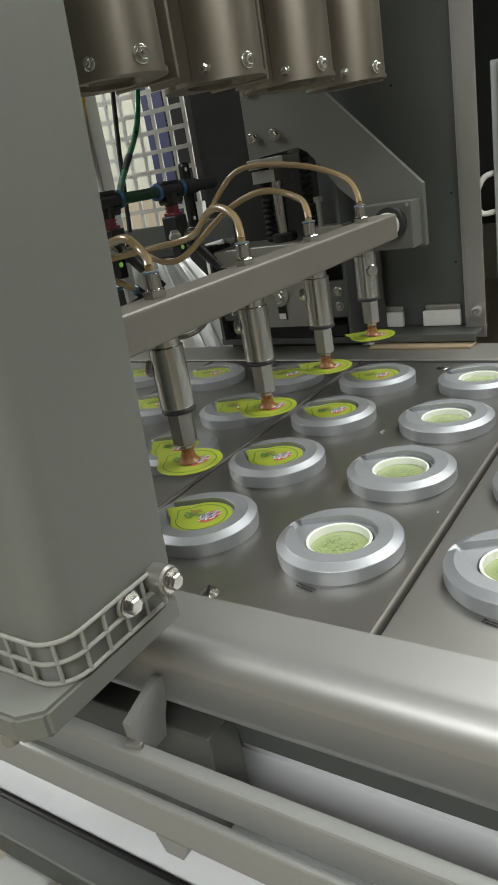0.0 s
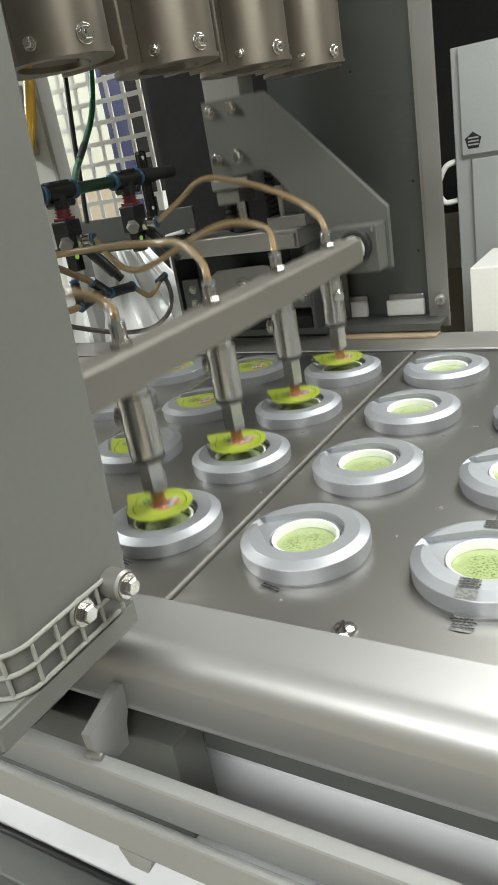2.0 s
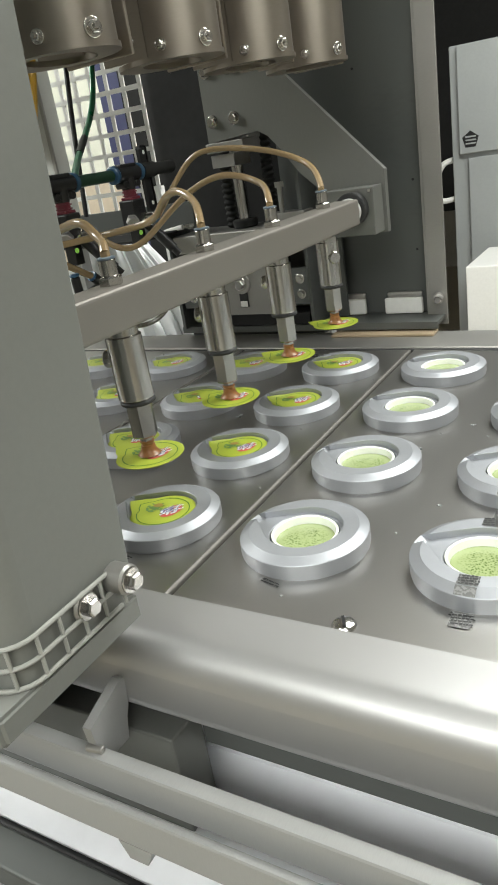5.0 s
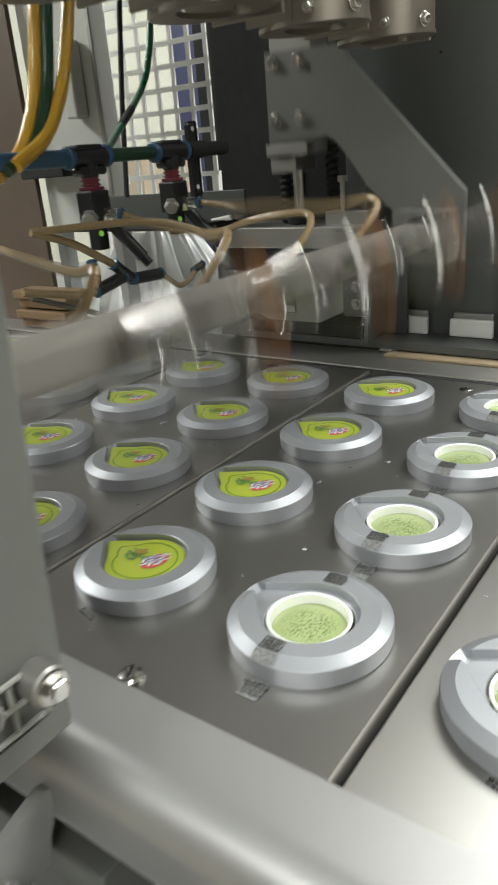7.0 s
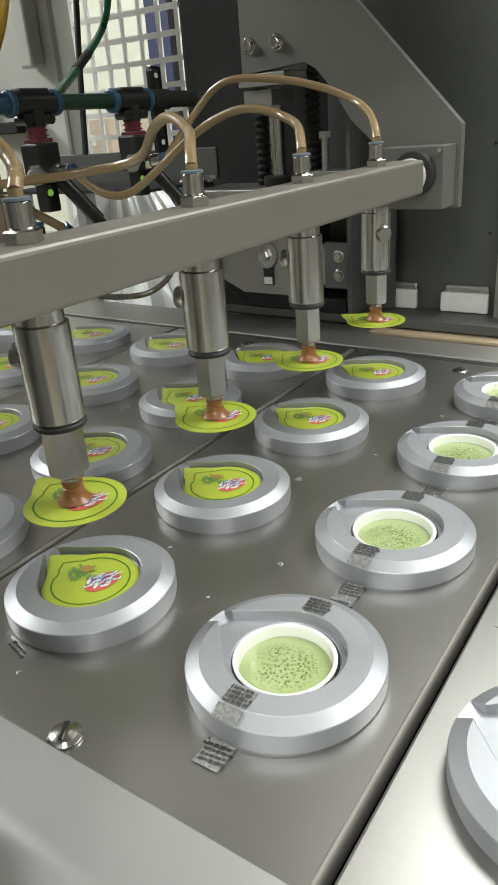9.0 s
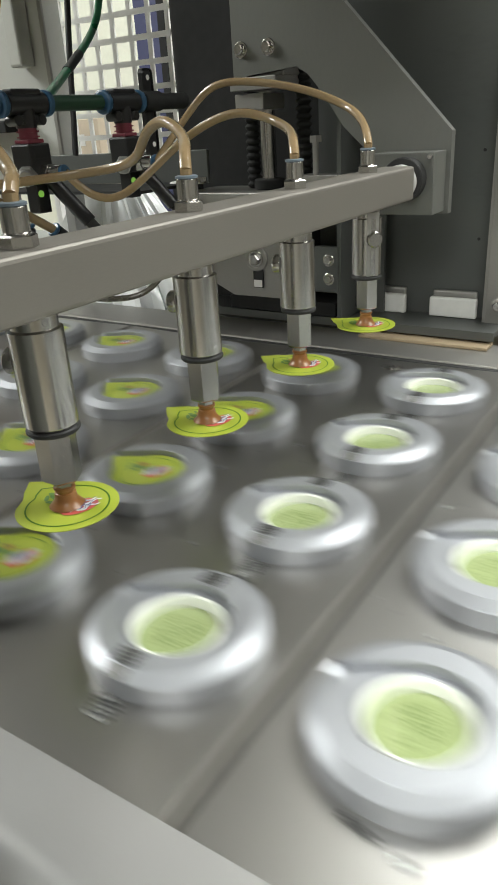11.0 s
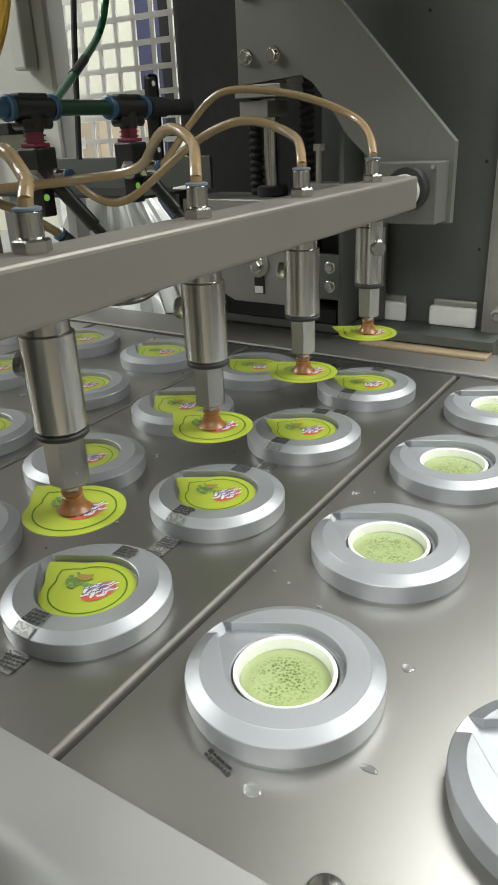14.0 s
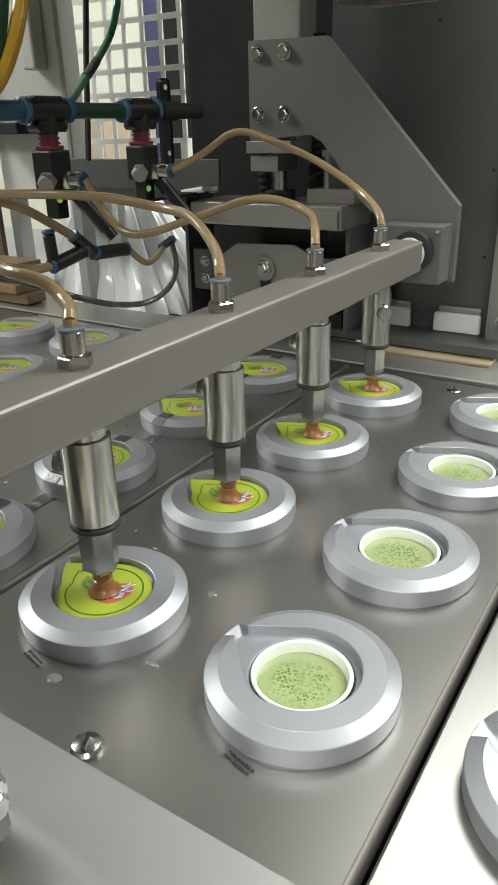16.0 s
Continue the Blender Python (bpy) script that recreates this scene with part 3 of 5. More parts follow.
# ---- post with mesh collar ----
def post():
    p = thing("machine_post", "grey painted machine post with rounded corners", "machine post")
    x1, y0, y1, x0, r = -0.052, -0.262, -0.152, -0.30, 0.020
    outline = []
    for cx, cy, a0 in ((x1 - r, y1 - 0.004, 0), (x0 + r, y1 - 0.004, 90), (x0 + r, y0 + r, 180), (x1 - r, y0 + r, 270)):
        for a in range(0, 91, 9):
            rr = 0.004 if a0 < 180 else r
            cc = x1 - 0.004 if a0 == 0 else x0 + 0.004 if a0 == 90 else cx
            outline.append((cc + rr * math.cos(radians(a0 + a)), cy + rr * math.sin(radians(a0 + a))))
    bm = B(); prism(bm, outline, lambda u, v, w: Vector((u, v + 0.058 * (w - 0.03) - 0.004, 0.0585 + w)), 0.751)
    part("post_body", bm, PAINT, p)
    for y, z, s in ((-0.1768, 0.0825, 0.016), (-0.2065, 0.0800, 0.004)):
        bm = B(); rod(bm, (x1, y, z), (x1 + s, y, z), 0.0105, 24, 0.0015)
        ob = part("boss", bm, STEEL, p, "round steel spacer")
        bm = B(); hexbolt(bm, (x1 + s, y, z), (1, 0, 0), 0.0062, 0.0055)
        part("bolt", bm, CHROME, ob)
    # mesh collar round the foot
    collar = thing("mesh_collar", "grey plastic mesh strip wrapped round the post foot", "mesh guard")
    x, y, rr = x1 + 0.003, y0 - 0.0085, 0.022

    def along(s):
        arc = math.pi / 2 * rr
        if s < 0:
            return Vector((x, y + rr - s, 0))
        if s < arc:
            a = s / rr
            return Vector((x - rr + rr * math.cos(a), y + rr - rr * math.sin(a), 0))
        return Vector((x - rr - (s - arc), y, 0))
    for k in range(-4, 13):
        if k * 0.0190 < -0.078:
            continue
        q = along(k * 0.0190)
        bm = B(); rod(bm, (q.x, q.y, 0.0590), (q.x, q.y, 0.0895), 0.0014, 8)
        part("strand", bm, WHITEMESH, collar)
    for z in (0.0600, 0.0745, 0.0890):
        pts = [along(-0.072 + 0.006 * k) + Vector((0, 0, z)) for k in range(52)]
        bm = B(); hose_mesh(bm, pts, 0.0016, 8, 1)
        part("strand", bm, WHITEMESH, collar)
    foot = thing("post_base", "thick grey steel base plate under the post", "base plate")
    bm = B()
    prism(bm, [(-0.32, -0.305), (-0.064, -0.300), (-0.049, -0.288), (-0.049, -0.160), (-0.32, -0.160)], lambda u, v, w: Vector((u, v, 0.0390 + w)), 0.0195)
    bmesh.ops.bevel(bm, geom=list(bm.edges), offset=0.0025, segments=2, affect="EDGES")
    part("base_body", bm, PAINT, foot)
    bm = B(); rod(bm, (-0.10, -0.285, 0.016), (-0.10, -0.285, 0.0390), 0.006, 12)
    part("stud", bm, STEEL, foot)
    bm = B(); box(bm, -0.30, -0.15, -0.200, -0.165, -0.052, 0.0390)
    part("support", bm, DARKSTEEL, foot)


post()


# ---- lid magazines ----
def magazine(j):
    y = j * PITCH
    m = thing("lid_magazine", "satin steel lid magazine hanging above the conveyor", "lid magazine", "lid magazines")
    cx, r, z0, z1 = -0.152, 0.0345, 0.4110, 0.8100
    bm = B()
    fx = 0.0525
    outline = [(cx + fx * math.cos(radians(a)), y + r * math.sin(radians(a))) for a in range(-90, 91, 10)]
    outline += [(cx + (fx - 0.003) * math.cos(radians(a)), y + (r - 0.003) * math.sin(radians(a))) for a in range(90, -91, -10)]
    prism(bm, outline, lambda u, v, w: Vector((u, v, z0 + 0.0042 + w)), z1 - z0 - 0.0042)
    part("front_shell", bm, MAGSTEEL, m, "curved satin steel shell")
    for s in (-1, 1):
        bm = B(); box(bm, cx - 0.05, cx - 0.001, y + s * 0.0328 - 0.0015, y + s * 0.0328 + 0.0015, z0 + 0.0042, z1)
        part("side_plate", bm, MAGSTEEL, m)
    bm = B(); box(bm, cx - 0.045, cx + 0.026, y + 0.0580, y + 0.0615, z0 + 0.001, z1, 0.001)
    part("flange", bm, MAGSTEEL, m)
    bm = B()
    ring = []
    for a in range(0, 360, 10):
        ring.append((cx + 0.0540 * math.cos(radians(a)), y + 0.0365 * math.sin(radians(a)), 0.0280 * math.cos(radians(a)) - 0.15, y + 0.0280 * math.sin(radians(a))))
    for k in range(len(ring)):
        a, b = ring[k], ring[(k + 1) % len(ring)]
        lo = [bm.verts.new(q) for q in ((a[0], a[1], z0), (b[0], b[1], z0), (b[2], b[3], z0), (a[2], a[3], z0))]
        hi = [bm.verts.new(v.co + Vector((0, 0, 0.0042))) for v in lo]
        bm.faces.new(lo)
        bm.faces.new(hi[::-1])
        bm.faces.new((lo[0], hi[0], hi[1], lo[1]))
        bm.faces.new((lo[2], hi[2], hi[3], lo[3]))
    bmesh.ops.remove_doubles(bm, verts=bm.verts, dist=1e-5)
    part("bottom_ring", bm, MAGSTEEL, m, "machined ring with the lid opening")
    for a, size in ((-74, 0.0036), (-23, 0.0048)):
        way = Vector((math.cos(radians(a)), math.sin(radians(a)), 0))
        at = Vector((cx + fx * way.x, y + r * way.y, z0 + 0.0118))
        bm = B(); hexbolt(bm, at, way, size, 0.004)
        turned(bm, [(0, size * 0.55), (0.006, size * 0.55), (0.0075, size * 0.4)], at, at + way, 12)
        part("bolt", bm, CHROME, m)
    bm = B(); box(bm, cx - 0.010, cx + 0.012, y + 0.0346, y + 0.0578, z0 + 0.006, z0 + 0.020, 0.001)
    part("spacer", bm, MAGSTEEL, m)
    bm = B(); hexbolt(bm, (cx + 0.016, y + 0.0615, z0 + 0.0125), (0, 1, 0), 0.0042, 0.005)
    rod(bm, (cx + 0.016, y + 0.0615, z0 + 0.0125), (cx + 0.016, y + 0.0735, z0 + 0.0125), 0.0022, 10)
    part("bolt", bm, CHROME, m)


for j in range(4):
    magazine(j)
# Unseen plate, added to hold the magazines and shade the machine from above.
head = thing("machine_canopy", "unseen added canopy plate carrying the magazines and blocking overhead light", "machine canopy")
bm = B(); box(bm, -0.85, -0.056, -0.275, 0.715, 0.8100, 0.835)
part("canopy_plate", bm, DARKSTEEL, head)


def machine_stand():
    f = thing("machine_stand", "grey steel machine frame standing on the floor", "machine stand")
    for x in (-1.2, -0.2, 0.8, 1.35):
        for y in (-0.275, 0.60):
            bm = B(); box(bm, x - 0.03, x + 0.03, y - 0.024, y + 0.024, -0.9, -0.186, 0.003)
            part("leg", bm, RAIL, f)
    for y in (-0.275, 0.60):
        bm = B(); box(bm, -1.17, 1.32, y - 0.015, y + 0.015, -0.70, -0.65, 0.003)
        part("stretcher", bm, RAIL, f)
    for x in (-1.2, -0.2, 0.8, 1.35):
        bm = B(); box(bm, x - 0.02, x + 0.02, -0.25, 0.576, -0.70, -0.66, 0.003)
        part("stretcher", bm, RAIL, f)
        bm = B(); box(bm, x - 0.02, x + 0.02, 0.58, 0.62, -0.186, -0.0305, 0.002)
        part("riser", bm, RAIL, f)
        bm = B(); box(bm, x - 0.02, x + 0.02, -0.25, 0.5785, -0.200, -0.176, 0.002)
        part("cross_member", bm, RAIL, f)


machine_stand()


# ---- lifting bracket and picker bar ----
BX, BZ = -0.150, 0.2255
TIP = 0.1413


def lift_bracket():
    """Its origin lies at the bar's height, so that it rides up and down."""
    b = thing("lift_bracket", "grey steel gusset bracket that lifts the picker bar", "bracket")
    z = BZ
    outline = [(-0.405, 0.346), (-0.405, 0.464), (-0.294, 0.462), (-0.1138, 0.273), (-0.1138, 0.183), (-0.185, 0.181),
               (-0.195, 0.236), (-0.227, 0.263), (-0.249, 0.283), (-0.278, 0.323), (-0.297, 0.344), (-0.313, 0.353)]
    bm = B(); prism(bm, [(u, v - z) for u, v in outline], lambda u, v, w: Vector((u, 0.60 + w, v)), 0.012)
    part("gusset", bm, GUSSET, b, "grey steel gusset plate")
    bm = B(); box(bm, -0.194, -0.1185, 0.559, 0.5995, 0.186 - z, 0.253 - z, 0.001)
    part("bearing_block", bm, GUSSET, b)
    bm = B(); rod(bm, (BX, 0.5432, 0), (BX, 0.5585, 0), 0.0238, 32, 0.001)
    part("bearing_seal", bm, RUBBER, b, "black bearing seal")
    bm = B(); rod(bm, (-0.1235, 0.5595, 0.248 - z), (-0.121, 0.549, 0.249 - z), 0.0024, 10)
    part("grease_nipple", bm, CHROME, b)
    for x in (-0.392, -0.3515):
        for v in (0.3778, 0.4490):
            bm = B(); hexbolt(bm, (x, 0.60, v - z), (0, -1, 0), 0.0068, 0.006)
            part("bolt", bm, CHROME, b)
    bm = B(); box(bm, -0.408, -0.339, 0.594, 0.66, 0.331 - z, 0.346 - z, 0.001)
    part("foot_plate", bm, STEEL, b)
    bm = B(); box(bm, -0.405, -0.338, 0.613, 0.66, 0.346 - z, 0.60 - z, 0.002)
    part("slide", bm, STEEL, b)
    bm = B(); box(bm, -0.405, -0.362, 0.600, 0.655, 0.308 - z, 0.3275 - z, 0.001)
    part("rod_clamp", bm, STEEL, b)
    return b


def picker_bar():
    """The bar with four suction nozzles; its origin lies on its own long axis."""
    bar = thing("picker_bar", "satin steel square bar with four suction nozzles", "picker bar")
    bm = B(); box(bm, -0.0195, 0.0195, -0.135, 0.532, -0.0198, 0.0155, 0.0035, 3)
    part("bar_body", bm, BAR, bar)
    bm = B(); rod(bm, (0, 0.5322, -0.002), (0, 0.5430, -0.002), 0.0186, 32, 0.002)
    part("end_journal", bm, BUSH, bar, "white end bush")
    for j in range(4):
        y = j * PITCH
        noz = new("nozzle")
        noz.parent = bar
        noz.location = (0, y, 0)
        bm = B(); turned(bm, [(0, 0.0136), (0.0075, 0.0136), (0.0085, 0.0156), (0.0650, 0.0156), (0.0665, 0.0148)], (0, 0, -0.0198), (0, 0, -1), 32)
        part("barrel", bm, CHROME, noz, "polished steel barrel")
        bm = B(); turned(bm, [(0, 0.0140), (0.0004, 0.0152), (0.0014, 0.0160), (0.0030, 0.0160), (0.0040, 0.0152), (0.0044, 0.0140)], (0, 0, -0.0864), (0, 0, -1), 28)
        part("o_ring", bm, RUBBER, noz, "black rubber ring")
        bm = B(); turned(bm, [(0, 0.0124), (0.0305, 0.0124), (0.0322, 0.0104), (0.0330, 0.0062), (0.0365, 0.0062)], (0, 0, -0.0908), (0, 0, -1), 6)
        part("hex_stem", bm, CHROME, noz, "hexagonal steel stem")
        bm = B(); turned(bm, [(0, 0.0052), (0.0006, 0.0066), (0.0022, 0.0068), (0.0028, 0.0058), (0.0045, 0.0056), (0.0050, 0.0066), (0.0085, 0.0070), (0.0112, 0.0085), (0.0139, 0.0112), (0.0146, 0.0)], (0, 0, -0.1267), (0, 0, -1), 24)
        part("suction_cup", bm, SUCTION, noz, "brown silicone suction cup")
        way = Vector((0.75, -0.65, 0)) if j == 3 else Vector((-0.97, -0.25, 0))
        rot = Matrix.Rotation(math.atan2(way.y, way.x), 4, "Z")
        bm = B(); box(bm, 0.0130, 0.0153, -0.0068, 0.0068, -0.0860, -0.0215, 0.0008)
        bmesh.ops.transform(bm, matrix=rot, verts=bm.verts)
        part("flat", bm, STEEL, noz, "flat milled face")
        bm = B(); turned(bm, [(0, 0.0075), (0.002, 0.0082), (0.0055, 0.0082), (0.007, 0.007)], Vector((0, 0, -0.048)) + way * 0.0150, Vector((0, 0, -0.048)) + way * 2, 24)
        part("side_plug", bm, CHROME, noz, "round steel side plug")
        bm = B(); turned(bm, [(0, 0.0105), (0.0060, 0.0105), (0.007, 0.009)], (0, 0, 0.0157), (0, 0, 1), 6)
        part("hex_nut", bm, CHROME, noz)
        bm = B(); turned(bm, [(0, 0.0068), (0.001, 0.0074), (0.0135, 0.0074), (0.0142, 0.007)], (0, 0, 0.0228), (0, 0, 1), 24)
        fit = part("push_fitting", bm, CHROME, noz, "chrome push-in fitting")
        bm = B(); turned(bm, [(0, 0.0078), (0.0014, 0.0078), (0.002, 0.006)], (0, 0, 0.0371), (0, 0, 1), 24)
        part("release_collar", bm, PALEBLUE, fit, "pale blue release collar")
    return bar


BRACKET = lift_bracket()
BARTHING = picker_bar()


# ---- far side: ledge, back panel, lift unit ----
def back_panel():
    p = thing("back_panel", "dark grey steel back panel with a folded edge", "machine panel")
    bm = B(); box(bm, -0.345, -0.090, 0.72, 0.726, 0.02, 0.95)
    part("sheet", bm, DARKSTEEL, p)
    bm = B(); box(bm, -0.0895, -0.086, 0.695, 0.726, 0.012, 0.95)
    box(bm, -0.086, -0.056, 0.695, 0.699, 0.012, 0.95, 0.0008)
    part("folded_edge", bm, STEEL, p, "lighter grey folded edge")
    for z in (0.0585, 0.525):
        bm = B(); rod(bm, (-0.070, 0.694, z), (-0.066, 0.676, z), 0.0085, 20, 0.001)
        ob = part("boss", bm, STEEL, p)
        bm = B(); hexbolt(bm, (-0.066, 0.676, z), (0.1, -1, 0), 0.006, 0.006, False)
        part("bolt", bm, CHROME, ob)
    for x, z in ((-0.1080, 0.1350), (-0.1085, 0.245), (-0.195, 0.42)):
        bm = B(); rod(bm, (x, 0.7195, z), (x, 0.7188, z), 0.0022, 10)
        part("hole", bm, BLACK, p)
    for x0, x1 in ((-0.345, -0.288), (-0.250, -0.202), (-0.1665, -0.1005)):
        ob = thing("guide_block", "white plastic guide block at the panel foot", "guide block", "guide blocks")
        bm = B(); box(bm, x0, x1, 0.703, 0.7120, 0.0300, 0.0570, 0.0025, 3)
        part("block", bm, WHITE, ob)
        bm = B(); box(bm, x0 + 0.002, x1 - 0.002, 0.7122, 0.7195, 0.0300, 0.0655, 0.003, 2)
        part("backing", bm, STEEL, ob, "grey steel backing plate")
    ledge = thing("ledge", "dark steel angle ledge along the far side", "ledge")
    bm = B(); box(bm, -0.56, -0.060, 0.650, 0.719, 0.0235, 0.0295)
    part("ledge_top", bm, DARKSTEEL, ledge)
    bm = B(); box(bm, -0.56, -0.060, 0.646, 0.650, 0.0185, 0.0300)
    part("ledge_lip", bm, DARKSTEEL, ledge)
    strip = thing("wooden_strip", "tan board strip lying before the ledge", "board")
    bm = B(); box(bm, -0.239, -0.062, 0.626, 0.6560, PZ + 0.0012, PZ + 0.0055, 0.001)
    part("strip_body", bm, WOOD, strip)
    far = thing("far_rail", "grey steel rail along the far conveyor edge", "rail")
    bm = B(); box(bm, -1.4, 1.4, 0.570, 0.6600, -0.03, PZ + 0.001, 0.002)
    part("rail_body", bm, STEEL, far)
    # Black strip stands in for the shaded gap between plates and rail.
    bm = B(); box(bm, -1.4, 1.4, 0.5600, 0.5698, -0.03, PZ - 0.001, 0.001)
    part("seal", bm, RUBBER, far, "black strip put in for the dark gap along the rail")
    bm = B(); box(bm, -1.4, 1.4, -0.12, 0.62, -0.05, -0.04)
    bed = thing("conveyor_bed", "dark bed under the conveyor plates", "machine bed")
    part("bed_sheet", bm, SHELFDARK, bed)


back_panel()


def lift_unit():
    u = thing("lift_unit", "grey steel lift mechanism with slotted plate and rods", "lift mechanism", at=Matrix.Translation((0.009, 0, 0.003)))
    bm = B()
    out = [(-0.535, 0.076), (-0.535, 0.112), (-0.500, 0.118), (-0.466, 0.140), (-0.368, 0.143), (-0.322, 0.122), (-0.280, 0.124), (-0.280, 0.074),
           (-0.322, 0.070), (-0.366, 0.050), (-0.462, 0.050), (-0.505, 0.070)]
    prism(bm, out, lambda a, b, w: Vector((a, 0.640 + w, b)), 0.006)
    plate = part("slotted_plate", bm, STEEL, u)
    bm = B(); rod(bm, (-0.417, 0.640, 0.107), (-0.417, 0.635, 0.107), 0.0185, 28, 0.001)
    part("washer", bm, STEEL, plate)
    bm = B(); hexbolt(bm, (-0.417, 0.635, 0.107), (0, -1, 0), 0.0085, 0.006)
    part("bolt", bm, CHROME, plate)
    bm = B(); box(bm, -0.424, -0.407, 0.6365, 0.6395, 0.064, 0.092, 0.001)
    part("slot", bm, BLACK, plate)
    # White patch added for the pale bag showing through the slot.
    bm = B(); box(bm, -0.4225, -0.4085, 0.6355, 0.6362, 0.0655, 0.076)
    part("slot_view", bm, WHITE, plate, "white patch standing in for the bag seen through the slot")
    for x in (-0.298, -0.522):
        bm = B(); box(bm, x - 0.018, x + 0.018, 0.628, 0.639, 0.068, 0.130, 0.001)
        tab = part("mounting_tab", bm, DARKSTEEL, u)
        for z in (0.086, 0.112):
            bm = B(); hexbolt(bm, (x + 0.004, 0.628, z), (0, -1, 0), 0.0058, 0.005)
            part("bolt", bm, CHROME, tab)
    bm = B(); box(bm, -0.282, -0.276, 0.630, 0.70, 0.028, 0.300); box(bm, -0.282, -0.240, 0.694, 0.70, 0.028, 0.300)
    part("angle_post", bm, DARKSTEEL, u)
    bm = B(); box(bm, -0.555, -0.549, 0.630, 0.70, 0.028, 0.230)
    part("angle_post", bm, DARKSTEEL, u)
    bm = B(); box(bm, -0.52, -0.275, 0.600, 0.70, 0.172, 0.203, 0.002)
    part("cross_block", bm, STEEL, u)
    bm = B(); box(bm, -0.310, -0.279, 0.594, 0.600, 0.175, 0.197, 0.001)
    part("end_cap", bm, STEEL, u)
    bm = B(); rod(bm, (-0.396, 0.650, 0.203), (-0.396, 0.650, 0.700), 0.0105, 20)
    part("guide_rod", bm, CHROME, u, "polished guide rod")
    for x in (-0.428, -0.346):
        bm = B()
        prof = []
        for k in range(22):
            prof += [(k * 0.0095, 0.0072), (k * 0.0095 + 0.004, 0.0108), (k * 0.0095 + 0.006, 0.0108)]
        turned(bm, prof, (x, 0.662, 0.203), (x, 0.662, 1), 16)
        part("spring", bm, SHELFDARK, u, "dark lead screw")
    bm = B(); rod(bm, (-0.312, 0.63, 0.203), (-0.312, 0.63, 0.262), 0.0042, 12)
    rod(bm, (-0.312, 0.63, 0.262), (-0.312, 0.63, 0.270), 0.0085, 6)
    part("stop_bolt", bm, STEEL, u)
    bm = B(); box(bm, -0.34, -0.27, 0.625, 0.66, 0.203, 0.222, 0.001)
    part("stop_block", bm, STEEL, u)
    bm = B(); rod(bm, (-0.396, 0.65, 0.203), (-0.396, 0.65, 0.217), 0.022, 24, 0.002)
    part("rod_collar", bm, SHELFDARK, u)
    bm = B(); box(bm, -0.47, -0.29, 0.640, 0.70, 0.030, 0.049)
    part("base_block", bm, SHELFDARK, u)
    # Near-black sheet added where there is only a dark void behind the lift.
    col = thing("machine_column", "black sheet standing in for the unlit gap beside the lift mechanism", "machine column")
    bm = B(); box(bm, -0.600, -0.300, 0.735, 0.80, -0.012, 0.95)
    part("gap_shade_sheet", bm, SHELFDARK, col)


lift_unit()


# ---- valve manifold ----
MX, MZ = -0.452, 0.3235


